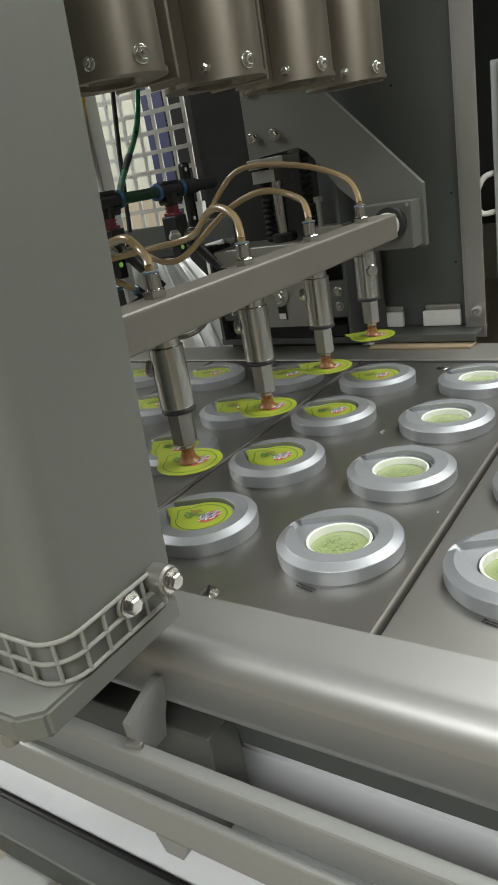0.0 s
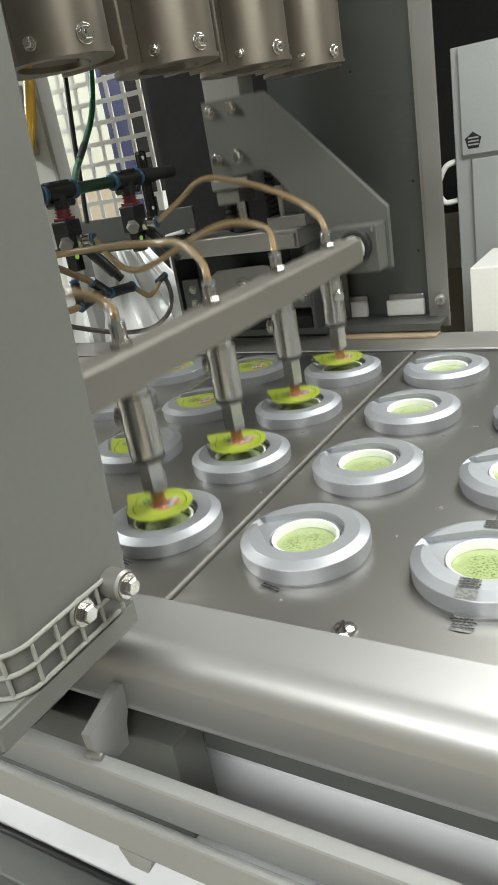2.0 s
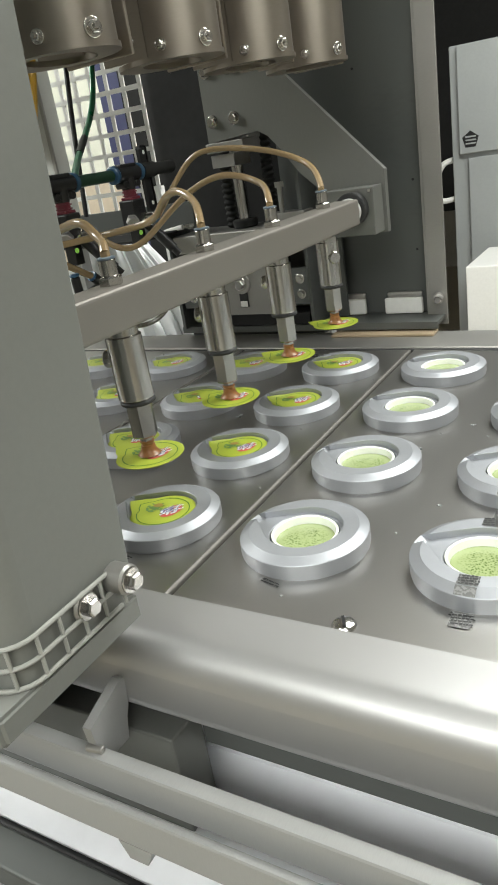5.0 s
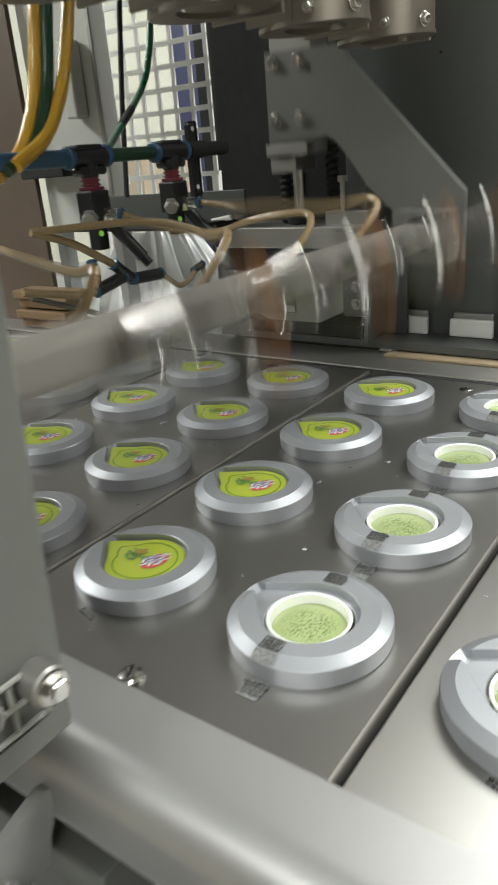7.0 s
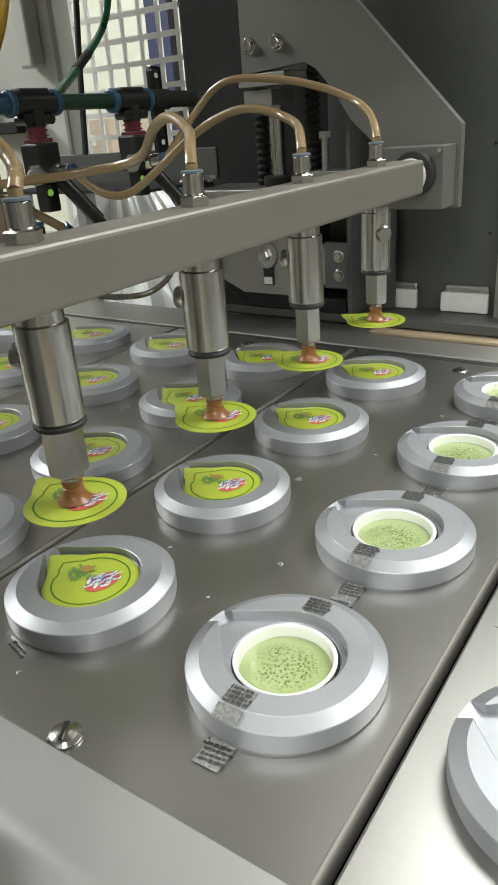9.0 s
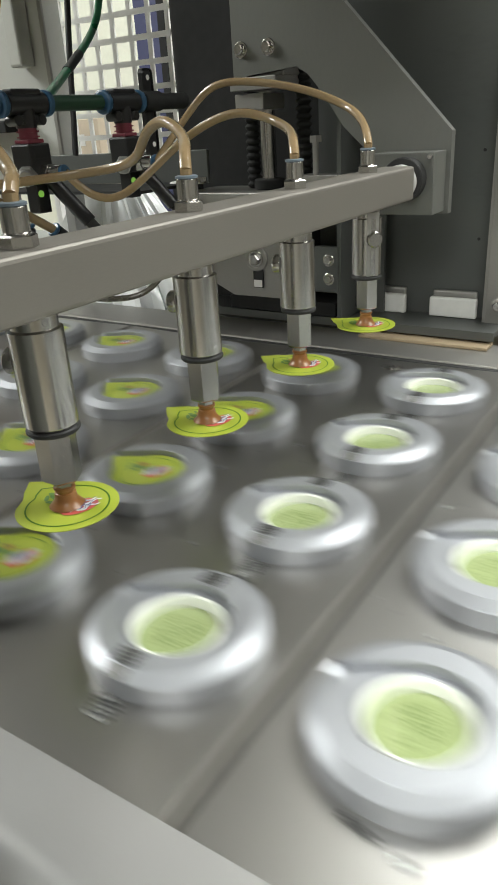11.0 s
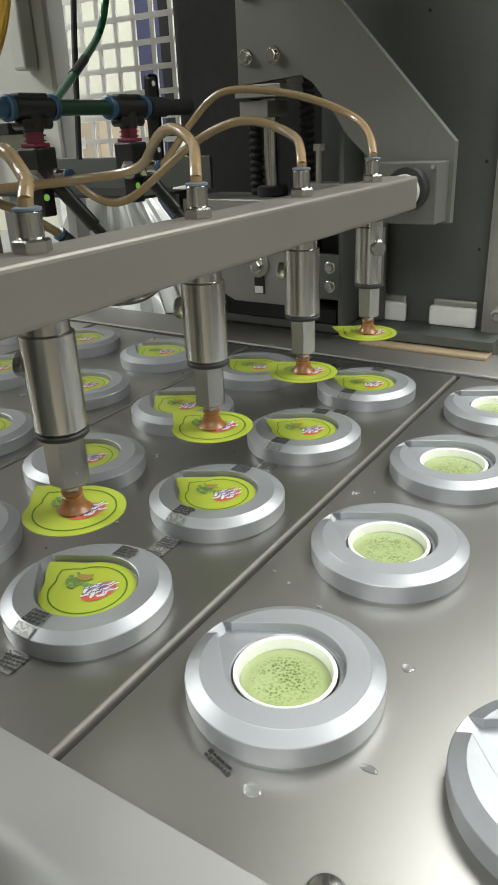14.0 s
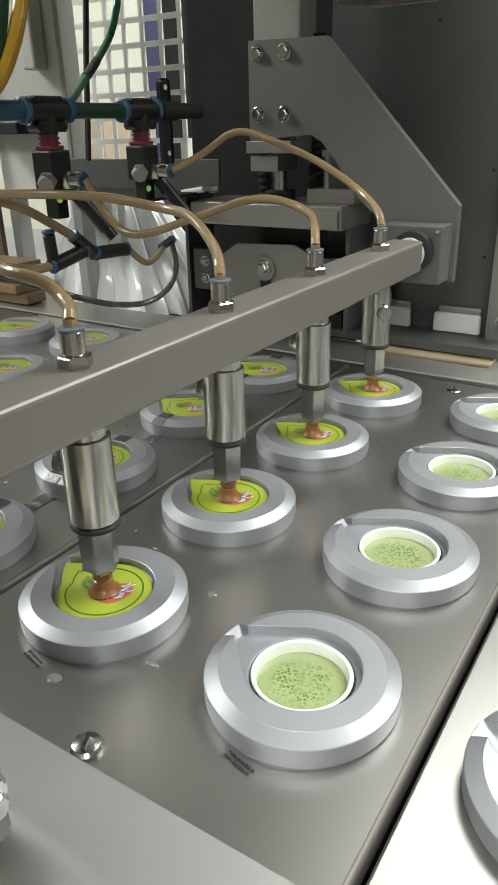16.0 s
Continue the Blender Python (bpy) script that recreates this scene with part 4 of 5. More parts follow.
def tee(y, parent):
    bm = B(); rod(bm, (MX, y - 0.026, MZ), (MX, y + 0.026, MZ), 0.0115, 20, 0.002)
    rod(bm, (MX, y, MZ), (MX, y, MZ - 0.0225), 0.0105, 20)
    for s in (-1, 1):
        rod(bm, (MX - 0.008, y + s * 0.0155, MZ - 0.0150), (MX + 0.009, y + s * 0.0155, MZ - 0.0150), 0.0055, 14, 0.001)
    box(bm, MX - 0.006, MX + 0.008, y - 0.0155, y + 0.0155, MZ - 0.0195, MZ - 0.0105, 0.001)
    box(bm, MX - 0.008, MX + 0.008, y - 0.019, y + 0.019, MZ + 0.008, MZ + 0.0135, 0.002)
    body = part("tee_body", bm, BLACK, parent, "black plastic tee")
    for s in (-1, 1):
        bm = B(); turned(bm, [(0, 0.0116), (0.002, 0.0128), (0.006, 0.0128), (0.007, 0.0105)], (MX, y + s * 0.0255, MZ), (MX, y + s * 2, MZ), 20)
        part("collar", bm, BLUE, body, "blue release collar")
    bm = B(); rod(bm, (MX, y, MZ - 0.0225), (MX, y, MZ - 0.0370), 0.0095, 18)
    for k in range(2):
        rod(bm, (MX, y, MZ - 0.0250 - 0.0050 * k), (MX, y, MZ - 0.0265 - 0.0050 * k), 0.0116, 18)
    box(bm, MX - 0.0105, MX + 0.0105, y - 0.0105, y + 0.0105, MZ - 0.0370, MZ - 0.0330, 0.001)
    part("red_collar", bm, RED, parent, "dark red ribbed collar")
    bm = B(); box(bm, MX - 0.0135, MX + 0.0135, y - 0.0145, y + 0.0145, MZ - 0.0760, MZ - 0.0372, 0.002)
    box(bm, MX - 0.0085, MX + 0.0085, y - 0.0085, y + 0.0085, MZ - 0.1050, MZ - 0.0760, 0.0015)
    for z in (0.046, 0.049, 0.052):
        box(bm, MX + 0.0130, MX + 0.0142, y - 0.0080, y + 0.0080, MZ - z - 0.0007, MZ - z + 0.0007)
    valve = part("valve_block", bm, BLACK, parent, "black valve block")
    bm = B(); rod(bm, (MX + 0.0132, y + 0.003, MZ - 0.066), (MX + 0.0220, y + 0.004, MZ - 0.066), 0.0100, 6)
    rod(bm, (MX + 0.0220, y + 0.004, MZ - 0.066), (MX + 0.0360, y + 0.005, MZ - 0.066), 0.0078, 18, 0.001)
    part("outlet_fitting", bm, CHROME, valve, "chrome outlet fitting")
    bm = B(); rod(bm, (MX + 0.0360, y + 0.005, MZ - 0.066), (MX + 0.0400, y + 0.0053, MZ - 0.066), 0.0082, 18, 0.001)
    part("release_ring", bm, BLUE, valve, "blue release ring")
    bm = B(); rod(bm, (MX + 0.006, y - 0.0140, MZ - 0.066), (MX + 0.014, y - 0.0240, MZ - 0.068), 0.0098, 6, 0.0008)
    rod(bm, (MX + 0.014, y - 0.0240, MZ - 0.068), (MX + 0.018, y - 0.0290, MZ - 0.069), 0.0080, 18, 0.001)
    part("hex_plug", bm, STEEL, valve, "grey steel hexagonal plug")
    bm = B(); rod(bm, (MX + 0.0085, y - 0.004, MZ - 0.0855), (MX + 0.0100, y - 0.004, MZ - 0.0855), 0.0034, 12)
    part("indicator", bm, LIDGREENLIGHT, valve, "small green indicator light")
    bm = B(); rod(bm, (MX + 0.008, y + 0.010, MZ - 0.070), (MX + 0.040, y + 0.030, MZ - 0.118), 0.0078, 16, 0.001)
    rod(bm, (MX + 0.040, y + 0.030, MZ - 0.118), (MX + 0.046, y + 0.034, MZ - 0.127), 0.0058, 14)
    part("elbow", bm, BLACK, valve, "black hose elbow")


LIDGREENLIGHT = material("green_indicator", (0.35, 0.75, 0.12), 0.3, 0, 50, 0.05, 0, emission=0.6)


def manifold():
    m = thing("valve_manifold", "black pneumatic valve manifold with blue collars", "valve manifold")
    for y in (0.285, 0.431):
        tee(y, m)
    bm = B(); rod(bm, (MX, 0.320, MZ), (MX, 0.396, MZ), 0.0080, 16)
    part("link_tube", bm, DARKGREEN, m, "short green link tube")
    bm = B(); rod(bm, (MX, 0.03, MZ), (MX, 0.250, MZ), 0.0095, 16)
    part("link_tube", bm, BLUE, m, "blue supply tube")
    bm = B(); rod(bm, (MX, 0.467, MZ), (MX, 0.500, MZ), 0.0115, 18, 0.001)
    rod(bm, (MX, 0.500, MZ), (MX, 0.550, MZ), 0.0095, 18)
    part("end_plug", bm, SHELFDARK, m)
    bm = B(); box(bm, MX - 0.004, MX, 0.472, 0.492, MZ - 0.062, MZ + 0.036, 0.005, 3)
    rod(bm, (MX + 0.0002, 0.482, MZ + 0.026), (MX + 0.0012, 0.482, MZ + 0.026), 0.004, 14)
    hanger_tab = part("hanger", bm, BLACK, m, "black hanger strip with holes")
    # White discs paint in the light behind the strip's two holes.
    for z in (0.026, -0.048):
        bm = B(); rod(bm, (MX + 0.0012, 0.482, MZ + z), (MX + 0.0017, 0.482, MZ + z), 0.0030, 14)
        part("hole", bm, WHITE, hanger_tab, "white disc painted for the pale light behind the hole")
    bm = B(); box(bm, -0.80, -0.468, 0.615, 0.621, 0.218, 0.262, 0.001)
    part("mounting_plate", bm, DARKSTEEL, m, "grey steel mounting plate")
    bm = B(); box(bm, -0.80, -0.50, 0.50, 0.615, 0.214, 0.218)
    part("mounting_shelf", bm, SHELFDARK, m)
    bm = B(); rod(bm, (-0.470, 0.600, 0.2182), (-0.470, 0.600, 0.221), 0.0065, 16, 0.001)
    rod(bm, (-0.470, 0.600, 0.221), (-0.470, 0.600, 0.227), 0.0090, 6)
    part("clamp_bolt", bm, CHROME, m, "steel clamp bolt")
    bm = B(); rod(bm, (-0.529, 0.605, 0.216), (-0.488, 0.605, 0.222), 0.0042, 12, 0.001)
    part("tie", bm, WHITE, m, "white cable tie")
    # Y couplings hanging below
    y_set = thing("hose_coupling", "black hose couplings with blue collars", "hose coupling")
    for a, b, wide in (((-0.402, 0.223, 0.182), (-0.402, 0.266, 0.190), 0.0072), ((-0.402, 0.255, 0.206), (-0.402, 0.280, 0.186), 0.0068), ((-0.402, 0.286, 0.185), (-0.402, 0.330, 0.183), 0.0072), ((-0.402, 0.222, 0.213), (-0.402, 0.224, 0.182), 0.0060), ((-0.430, 0.430, 0.170), (-0.430, 0.448, 0.175), 0.0050)):
        a, b = Vector(a), Vector(b)
        way = (b - a).normalized()
        bm = B(); rod(bm, a, b, wide, 16, 0.0015)
        ob = part("coupling_body", bm, BLACK, y_set)
        for end, out in ((a, -way), (b, way)):
            bm = B(); rod(bm, end, end + out * 0.0035, wide * 1.08, 16, 0.001)
            part("collar", bm, BLUE, ob, "blue release collar")


manifold()


def fixed_hose(name, label, pts, r, mat, group="hoses"):
    ob = thing(name, label, "hose", group)
    bm = B(); hose_mesh(bm, pts, r, 12, 10)
    part("hose_body", bm, mat, ob)


fixed_hose("green_hose", "green pneumatic hose rising behind the manifold", [(-0.620, 0.625, 0.569), (-0.620, 0.612, 0.504), (-0.620, 0.598, 0.456), (-0.620, 0.580, 0.423), (-0.578, 0.503, 0.386), (-0.519, 0.410, 0.354), (-0.452, 0.319, 0.330)], 0.0050, GREENHOSE)
fixed_hose("black_sleeve", "black sleeve on the green hose", [(-0.578, 0.503, 0.386), (-0.556, 0.467, 0.373), (-0.536, 0.435, 0.362)], 0.0057, BLACK)
fixed_hose("yellow_hose", "yellow pneumatic hose hanging in the machine", [(-0.470, 0.318, 0.517), (-0.465, 0.297, 0.459), (-0.460, 0.277, 0.413), (-0.455, 0.257, 0.380), (-0.450, 0.226, 0.345), (-0.440, 0.173, 0.319)], 0.0075, YELLOWHOSE)
fixed_hose("dark_green_hose", "dark green hose beside the yellow ones", [(-0.470, 0.283, 0.510), (-0.465, 0.267, 0.455), (-0.465, 0.258, 0.411), (-0.460, 0.241, 0.375), (-0.455, 0.213, 0.336), (-0.445, 0.164, 0.315)], 0.0070, DARKGREEN)
fixed_hose("yellow_hose", "orange-yellow pneumatic hose hanging in the machine", [(-0.480, 0.277, 0.510), (-0.475, 0.260, 0.455), (-0.475, 0.249, 0.411), (-0.470, 0.232, 0.373), (-0.465, 0.201, 0.331), (-0.455, 0.159, 0.310)], 0.0080, YELLOWHOSE)
fixed_hose("black_cable", "black cable running down the panel", [(-0.620, 0.555, 0.557), (-0.620, 0.537, 0.449), (-0.620, 0.528, 0.389), (-0.620, 0.520, 0.326), (-0.620, 0.512, 0.264)], 0.0040, BLACK)
fixed_hose("thin_hose", "thin amber hose looping from the coupling", [(-0.402, 0.334, 0.183), (-0.405, 0.354, 0.169), (-0.410, 0.376, 0.160), (-0.420, 0.406, 0.162), (-0.430, 0.432, 0.169)], 0.0036, HOSE)
fixed_hose("thin_hose", "thin dark hose drooping to the conveyor", [(-0.430, 0.448, 0.173), (-0.430, 0.455, 0.143), (-0.430, 0.438, 0.118), (-0.440, 0.406, 0.104), (-0.450, 0.357, 0.110), (-0.470, 0.318, 0.124), (-0.490, 0.271, 0.146), (-0.500, 0.207, 0.172)], 0.0036, CLEARHOSE)
fixed_hose("amber_hose", "amber hose running to the coupling", [(-0.402, 0.253, 0.207), (-0.410, 0.234, 0.221), (-0.420, 0.210, 0.237), (-0.430, 0.169, 0.253)], 0.0045, HOSE)
fixed_hose("amber_hose", "amber hose running to the coupling", [(-0.402, 0.221, 0.182), (-0.410, 0.204, 0.181), (-0.420, 0.179, 0.186), (-0.430, 0.144, 0.194)], 0.0045, HOSE)


# ---- perforated screen, bag and cupboard beyond ----
def screen():
    s = thing("perforated_screen", "white perforated screen with square openings", "screen")
    x1, z0, pitch, web = -0.735, 0.235, 0.0415, 0.0095
    wide = 0.0440
    nx, nz = 8, 16
    for k in range(nx + 1):
        bm = B(); box(bm, x1 - k * wide - web, x1 - k * wide, 0.90, 0.904, z0, z0 + nz * pitch + web)
        part("upright", bm, WHITE, s)
    for k in range(nz + 1):
        bm = B(); box(bm, x1 - nx * wide - web, x1, 0.8995, 0.9035, z0 + k * pitch, z0 + k * pitch + web)
        part("crossbar", bm, WHITE, s)
    for x in (x1 - 0.012, x1 - nx * wide - 0.010):
        bm = B(); box(bm, x - 0.008, x + 0.008, 0.905, 0.921, -0.012, z0 + 0.05)
        part("foot", bm, WHITE, s)
    b = thing("poster_board", "cream and blue boards standing behind the screen", "board")
    bm = B(); box(bm, -3.0, -1.66, 1.90, 1.92, -0.90, 1.5)
    part("cream_board", bm, CREAMPANE, b, "cream board")
    bm = B(); box(bm, -1.66, -1.56, 1.90, 1.92, -0.90, 1.5)
    part("blue_board", bm, BLUEPANE, b, "dark blue board")
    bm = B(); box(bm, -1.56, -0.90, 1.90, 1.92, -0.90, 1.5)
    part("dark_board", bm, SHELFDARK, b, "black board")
    side = thing("machine_cabinet", "pale grey machine cabinet behind the manifold", "machine cabinet")
    bm = B(); box(bm, -0.985, -0.800, 0.66, 0.70, 0.20, 0.95, 0.003)
    part("cabinet_side", bm, PALEPAINT, side)
    bm = B(); box(bm, -0.803, -0.795, 0.655, 0.66, 0.20, 0.95, 0.001)
    part("edge_trim", bm, STEEL, side)
    bm = B(); box(bm, -0.86, -0.83, 0.63, 0.659, 0.395, 0.52, 0.004)
    part("cable_box", bm, PALEPAINT, side, "small grey cable box")
    for x0, x1 in ((-0.985, -0.965), (-0.82, -0.80)):
        bm = B(); box(bm, x0, x1, 0.665, 0.695, -0.012, 0.20)
        part("leg", bm, RAIL, side)
    bm = B(); box(bm, -0.98, -0.86, 0.60, 0.655, 0.300, 0.318, 0.002)
    part("bracket_shelf", bm, SHELFDARK, side)
    # Dark brown sheet added in place of the dim interior beside the cabinet.
    d = thing("brown_board", "dark brown sheet standing in for the dim machine interior", "board")
    bm = B(); box(bm, -1.25, -0.990, 0.64, 0.65, -0.012, 0.80)
    part("interior_sheet", bm, BROWN, d)
    for k in range(4):
        w = thing("timber", "brown timber length stacked behind the conveyor", "timber", "stacked timber")
        bm = B(); box(bm, -1.05, -0.885 - 0.012 * (k % 3), 0.59 - 0.012 * (k % 2), 0.635, 0.0135 + 0.020 * k, 0.0135 + 0.020 * k + 0.0195 - 0.003 * (k % 2), 0.002)
        part("timber_body", bm, WOODDARK, w)


screen()


def bag():
    rng = random.Random(11)
    bm = B()
    n, rows = 120, 26
    phase = [rng.uniform(0, 6.28) for _ in range(6)]
    grid = []
    for i in range(rows):
        v = i / (rows - 1)
        z = -0.012 + 0.20 * v
        row = []
        for k in range(n):
            a = 2 * math.pi * k / n
            fold = 1 + sum(w * abs(math.sin(f * a + p + s * v)) for w, f, p, s in zip((0.16, 0.13, 0.10, 0.05), (4.5, 8, 13.5, 23), phase, (0.8, -1.2, 0.6, 2.0)))
            r = (0.150 - 0.085 * v ** 1.3) * fold
            row.append(bm.verts.new((-0.80 - 0.02 * v + r * math.cos(a), 0.79 + 0.6 * r * math.sin(a), z + 0.006 * math.sin(7 * a + 3 * v))))
        grid.append(row)
    for lo, hi in zip(grid, grid[1:]):
        for k in range(n):
            bm.faces.new((lo[k], lo[(k + 1) % n], hi[(k + 1) % n], hi[k]))
    bm.faces.new(grid[-1])
    ob = thing("plastic_bag", "crumpled clear plastic bag behind the conveyor", "plastic bag")
    part("bag_film", bm, BAGM, ob)
    t = thing("side_table", "pale grey surface beyond the conveyor", "table")
    bm = B(); box(bm, -2.2, -0.58, 0.66, 1.5, -0.03, -0.012)
    part("table_top", bm, CABINET, t)
    for x in (-2.1, -0.62):
        for y in (0.70, 1.45):
            bm = B(); box(bm, x - 0.02, x + 0.02, y - 0.02, y + 0.02, -0.9, -0.03)
            part("leg", bm, RAIL, t)


bag()


def card_box():
    b = thing("cardboard_carton", "tan cardboard carton standing behind the screen", "carton")
    bm = B(); box(bm, -1.30, -1.15, 1.12, 1.32, -0.0118, 0.322, 0.002)
    body = part("carton_body", bm, CARD, b)
    bm = B(); box(bm, -1.240, -1.198, 1.1185, 1.1196, 0.262, 0.288)
    part("label", bm, WHITE, body, "plain white label")


card_box()


def cupboard():
    c = thing("metal_cupboard", "grey metal cupboard standing across the room", "cupboard")
    x0, y0, top = -0.558, 2.75, 0.583
    bm = B(); box(bm, x0, x0 + 0.9, y0, y0 + 0.5, -0.9, top, 0.004)
    part("carcass", bm, CABINET, c)
    bm = B(); box(bm, x0 + 0.034, x0 + 0.88, y0 - 0.02, y0 - 0.001, 0.178, top - 0.005, 0.003)
    door = part("door", bm, CABINET, c)
    out = [(x0 + 0.080 + 0.035 * math.cos(radians(90 + 72 * k)), 0.230 + 0.035 * math.sin(radians(90 + 72 * k))) for k in range(5)]
    bm = B(); prism(bm, out, lambda u, v, w: Vector((u, y0 - 0.0205 - w, v)), 0.001)
    em = part("emblem", bm, BLACK, door, "small dark pentagon emblem")
    for k in range(3):
        bm = B(); box(bm, x0 + 0.060, x0 + 0.102, y0 - 0.0226, y0 - 0.0218, 0.213 + 0.013 * k, 0.219 + 0.013 * k)
        part("emblem_bar", bm, CABINET, em)
    bm = B(); box(bm, x0 + 0.07, x0 + 0.88, y0 - 0.02, y0 - 0.001, -0.85, 0.160, 0.003)
    part("door", bm, CABINET, c)
    bm = B(); hose_mesh(bm, [(x0 - 0.002, y0 + 0.03, 0.16), (x0 - 0.05, y0 + 0.02, 0.14), (x0 - 0.085, y0 + 0.02, 0.06), (x0 - 0.06, y0 + 0.02, 0.0), (x0 - 0.002, y0 + 0.03, 0.0)], 0.012, 10, 8)
    part("handle", bm, WHITE, c, "white bow handle")
    b = thing("white_carton", "white carton standing before the cupboard", "carton")
    bm = B(); box(bm, -0.400, 0.05, 2.25, 2.65, -0.62, -0.194, 0.004)
    part("carton_body", bm, WHITE, b)
    stand = thing("low_stand", "grey stand under the carton", "stand")
    bm = B(); box(bm, -0.36, 0.02, 2.28, 2.62, -0.90, -0.6205, 0.003)
    part("stand_body", bm, CABINET, stand)
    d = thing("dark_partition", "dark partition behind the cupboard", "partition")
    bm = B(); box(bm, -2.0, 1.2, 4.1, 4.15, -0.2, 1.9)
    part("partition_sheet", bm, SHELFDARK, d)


cupboard()


# ---- motion ----
CYCLES = [2.07, 6.67, 11.3, 15.91]
SHIFT = [(-0.57, 0), (-0.5, 0.04), (-0.4, 0.18), (-0.3, 0.47), (-0.2, 0.83), (-0.1, 0.98), (-0.03, 1)]
LIFT = [(-0.27, 0), (-0.2, -0.010), (-0.1, -0.042), (0.0, -0.0605), (0.235, -0.0605), (0.30, -0.036), (0.36, -0.017), (0.43, -0.003), (0.5, 0.028),
        (0.6, 0.054), (0.67, 0.0625), (0.8, 0.0625), (0.84, 0.058), (0.88, 0.036), (0.92, 0.010), (0.96, 0.002), (1.0, 0)]
SPIN = [(0.235, 0), (0.27, -12), (0.30, -46), (0.33, -102), (0.37, -138), (0.43, -166), (0.50, -177), (0.57, -180), (0.94, -180), (0.96, -163), (0.98, -125),
        (1.0, -84), (1.03, -45), (1.07, -18), (1.13, -3), (1.2, 0)]
RELEASE, PICK = 0.17, 0.74


def follow(table, t):
    if t <= table[0][0]:
        return table[0][1]
    for (a, u), (b, v) in zip(table, table[1:]):
        if t <= b:
            return u + (v - u) * (t - a) / (b - a)
    return table[-1][1]


def shift(t):
    return -PITCH * sum(follow(SHIFT, t - c) for c in CYCLES)


def lift(t):
    return sum(follow(LIFT, t - c) for c in CYCLES)


def spin(t):
    return sum(follow(SPIN, t - c) for c in CYCLES)


def times_of(*tables):
    got = {0.0, 16.0}
    for c in CYCLES:
        for table in tables:
            got |= {round((c + o) * FPS) / FPS for o, _ in table if 0 < c + o < 16}
    return sorted(got)


def bar_pose(t):
    return pose(BX, 0, BZ + lift(t), 0, spin(t), 0)


# Hoses: way points beyond the fitting when the bar waits, is down, and is turned up; the last point is fixed.
HOSES = [
    ([(-0.165, 0.018, 0.274), (-0.185, 0.026, 0.285), (-0.210, 0.034, 0.291)],
     [(-0.165, 0.016, 0.210), (-0.190, 0.020, 0.225), (-0.230, 0.022, 0.227)],
     [(-0.170, 0.017, 0.225), (-0.200, 0.029, 0.210), (-0.230, 0.038, 0.200)],
     (-0.450, 0.130, 0.245)),
    ([(-0.180, 0.189, 0.289), (-0.210, 0.204, 0.301), (-0.240, 0.217, 0.290), (-0.280, 0.243, 0.268), (-0.350, 0.233, 0.259)],
     [(-0.180, 0.184, 0.223), (-0.220, 0.210, 0.239), (-0.260, 0.227, 0.241), (-0.310, 0.218, 0.249), (-0.370, 0.202, 0.252)],
     [(-0.170, 0.179, 0.223), (-0.200, 0.200, 0.201), (-0.240, 0.233, 0.204), (-0.290, 0.282, 0.225), (-0.370, 0.310, 0.246)],
     (-0.430, 0.170, 0.253)),
    ([(-0.190, 0.354, 0.290), (-0.250, 0.368, 0.304), (-0.310, 0.364, 0.284), (-0.370, 0.325, 0.231), (-0.400, 0.307, 0.235)],
     [(-0.190, 0.361, 0.228), (-0.250, 0.370, 0.238), (-0.310, 0.354, 0.221), (-0.370, 0.312, 0.200), (-0.400, 0.306, 0.219)],
     [(-0.190, 0.354, 0.213), (-0.230, 0.355, 0.203), (-0.280, 0.379, 0.206), (-0.340, 0.434, 0.221), (-0.390, 0.376, 0.237)],
     (-0.412, 0.290, 0.258)),
    ([(-0.190, 0.501, 0.300), (-0.250, 0.507, 0.323), (-0.310, 0.499, 0.335), (-0.360, 0.493, 0.336), (-0.390, 0.490, 0.316)],
     [(-0.190, 0.487, 0.235), (-0.250, 0.494, 0.267), (-0.310, 0.482, 0.291), (-0.350, 0.479, 0.300), (-0.385, 0.469, 0.277)],
     [(-0.190, 0.530, 0.210), (-0.250, 0.526, 0.178), (-0.310, 0.519, 0.168), (-0.350, 0.491, 0.177), (-0.385, 0.493, 0.192)],
     (-0.412, 0.436, 0.258)),
]
SEGMENTS = 60


def hose_line(j, t):
    rest, down, up, end = HOSES[j]
    m = bar_pose(t)
    top, over = m @ Vector((0, j * PITCH, 0.037)), m @ Vector((0, j * PITCH, 0.050 - 0.006 * spin(t) / 180))
    d = min(1, max(0, -lift(t) / 0.0605)) if spin(t) > -90 else 0
    s = -spin(t) / 180
    mid = [Vector(a).lerp(Vector(b), d).lerp(Vector(c), s) for a, b, c in zip(rest, down, up)]
    line = smooth_path([top, over] + mid + [Vector(end)], 14)
    line = evenly(line, 80)
    for _ in range(16):
        line = line[:2] + [0.25 * a + 0.5 * b + 0.25 * c for a, b, c in zip(line[1:], line[2:], line[3:])] + line[-1:]
    return evenly(line, SEGMENTS)


def evenly(line, count):
    """The line cut anew into equal steps."""
    out, gone, total = [], 0.0, sum((b - a).length for a, b in zip(line, line[1:]))
    k = 0
    for n in range(count + 1):
        want = total * n / count
        while k < len(line) - 2 and gone + (line[k + 1] - line[k]).length < want:
            gone += (line[k + 1] - line[k]).length
            k += 1
        out.append(line[k].lerp(line[k + 1], min(1, (want - gone) / max(1e-6, (line[k + 1] - line[k]).length))))
    return out


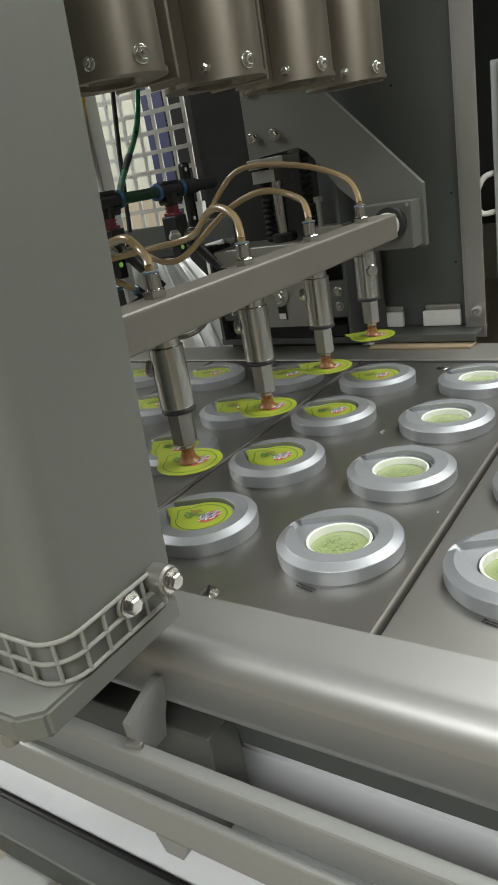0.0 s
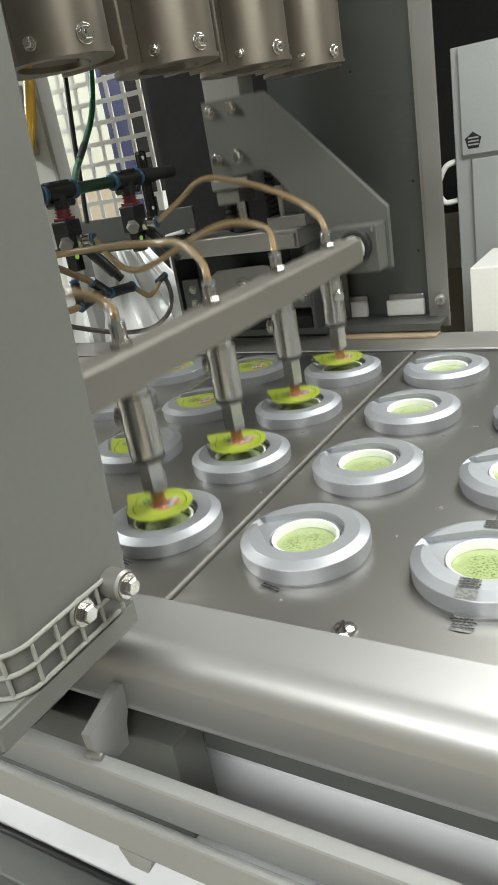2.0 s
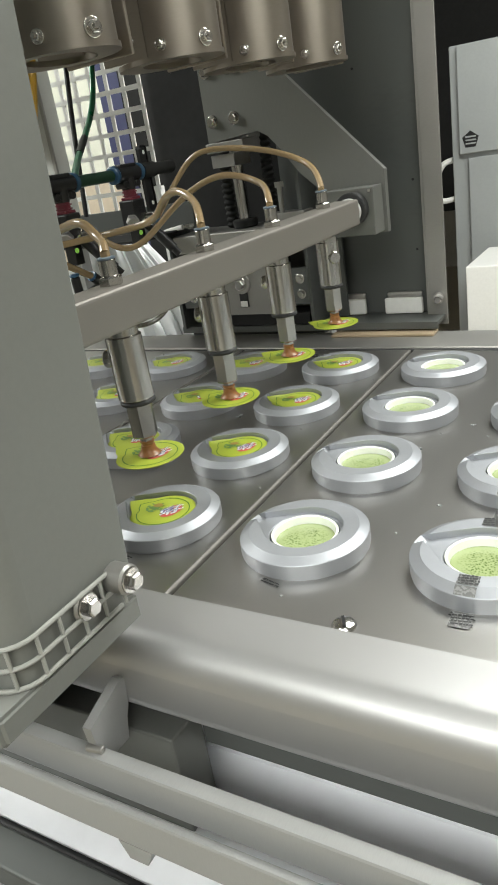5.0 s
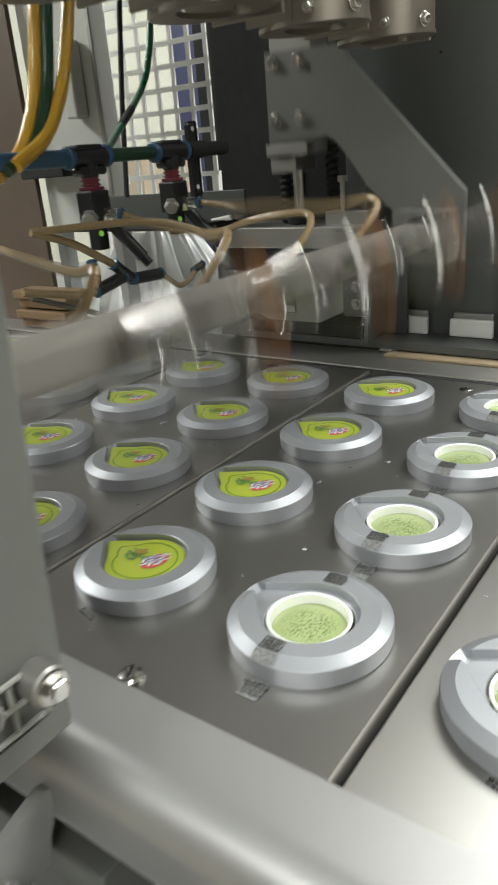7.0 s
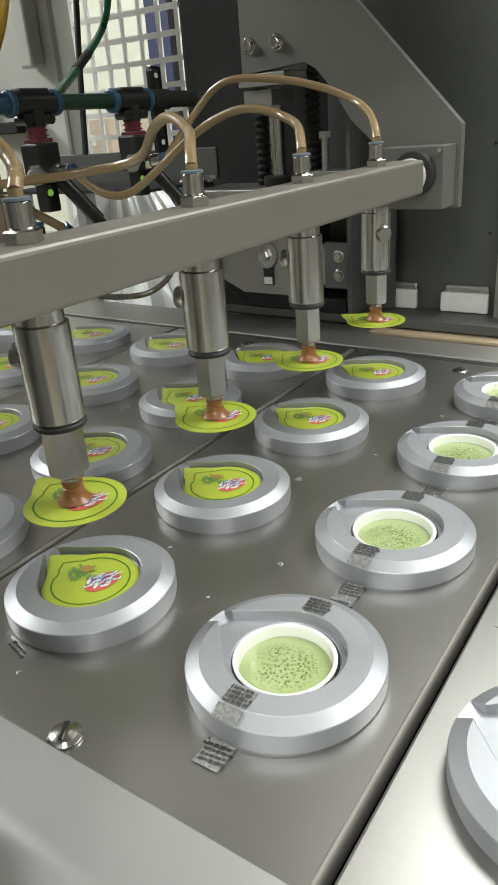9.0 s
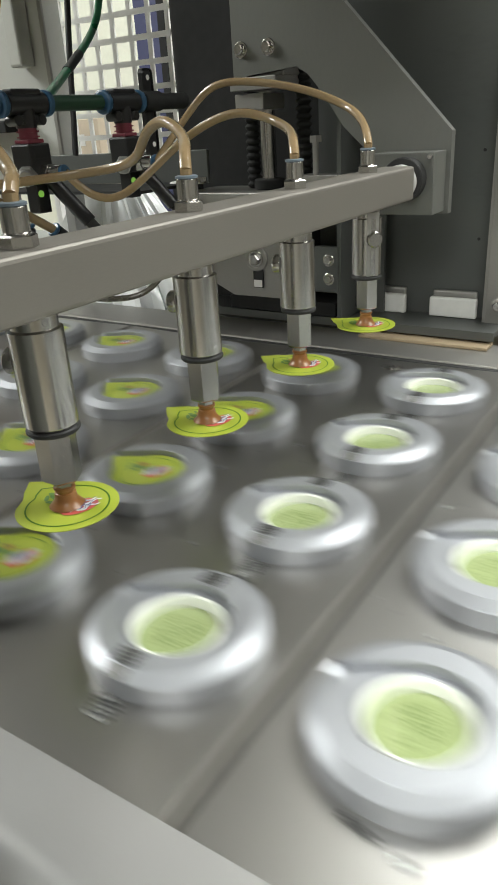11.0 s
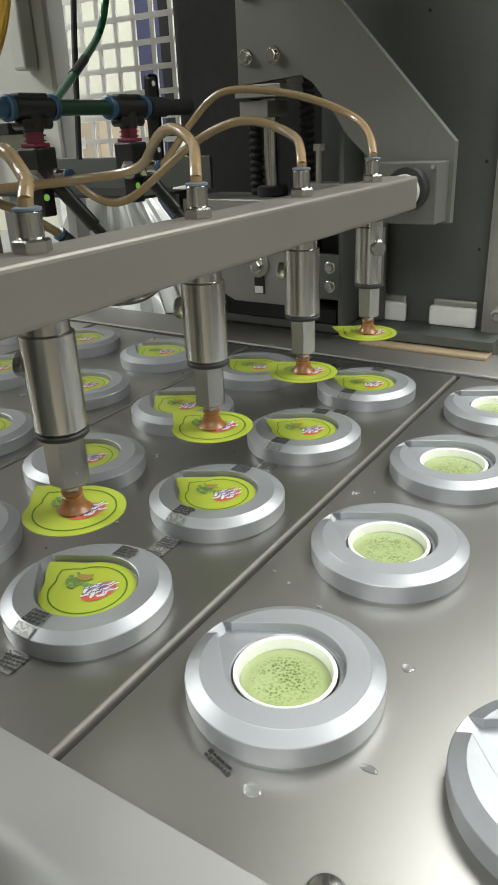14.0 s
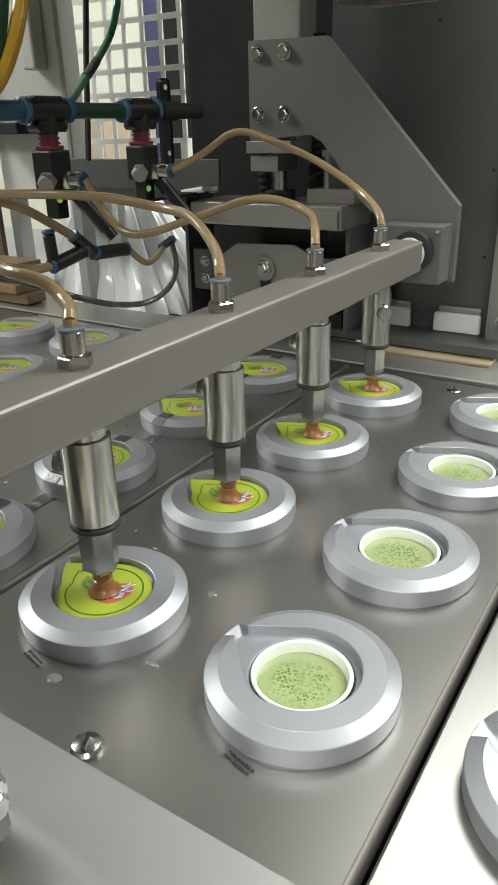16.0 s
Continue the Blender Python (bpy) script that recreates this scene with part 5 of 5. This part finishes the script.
def air_hoses(times):
    lines = {t: [hose_line(j, t) for j in range(4)] for t in times}
    for j in range(4):
        hose = thing("air_hose", "amber air hose from the nozzle to the manifold", "hose", "air hoses")
        usual = sum((a - b).length for a, b in zip(lines[0.0][j], lines[0.0][j][1:])) / SEGMENTS
        for n in range(SEGMENTS):
            bm = B()
            h = usual / 2
            prof = [(-h - 0.0008, 0.00415), (-h, 0.0042), (h, 0.0042), (h + 0.0008, 0.00415)]
            turned(bm, [(a + h + 0.0008, r) for a, r in prof], (0, 0, -h - 0.0008), (0, 0, 1), 12)
            seg = part("hose_piece", bm, HOSE, hose)
            rows = []
            for t in times:
                a, b = lines[t][j][n], lines[t][j][n + 1]
                q = Vector((0, 0, 1)).rotation_difference((b - a).normalized())
                rows.append((t, Matrix.LocRotScale((a + b) / 2, q, None)))
            walk(seg, rows)


def motions():
    conveyor = times_of(SHIFT)
    for plate, x in PLATES:
        walk(plate, [(t, pose(x + shift(t), 0, 0)) for t in conveyor])
    for ob, x, y, turn in CUPS:
        walk(ob, [(t, pose(x + shift(t), y, 0, 0, 0, turn)) for t in conveyor])
    for ob, x, y, turn in LIDS:
        walk(ob, [(t, pose(x + shift(t), y, LID_Z, 0, 0, turn)) for t in conveyor])
    lifting, turning = times_of(LIFT), times_of(LIFT, SPIN)
    walk(BRACKET, [(t, pose(0, 0, BZ + lift(t))) for t in lifting])
    walk(BARTHING, [(t, bar_pose(t)) for t in turning])
    for ob, k, j, turn in HELD:
        let_go = CYCLES[k] + RELEASE
        taken = CYCLES[k - 1] + PICK if k else -1.0
        on_tip = Matrix.Translation((0, j * PITCH, -TIP - 0.0010)) @ pose(0, 0, 0, 0, 0, turn)
        rows = []
        for t in sorted(set(turning) | set(conveyor)):
            if t < taken:
                m = bar_pose(taken) @ on_tip
            elif t <= let_go:
                m = bar_pose(t) @ on_tip
            else:
                m = pose(shift(t) - shift(let_go), 0, 0) @ bar_pose(let_go) @ on_tip
            rows.append((t, m))
        walk(ob, rows)
    air_hoses(turning)


motions()
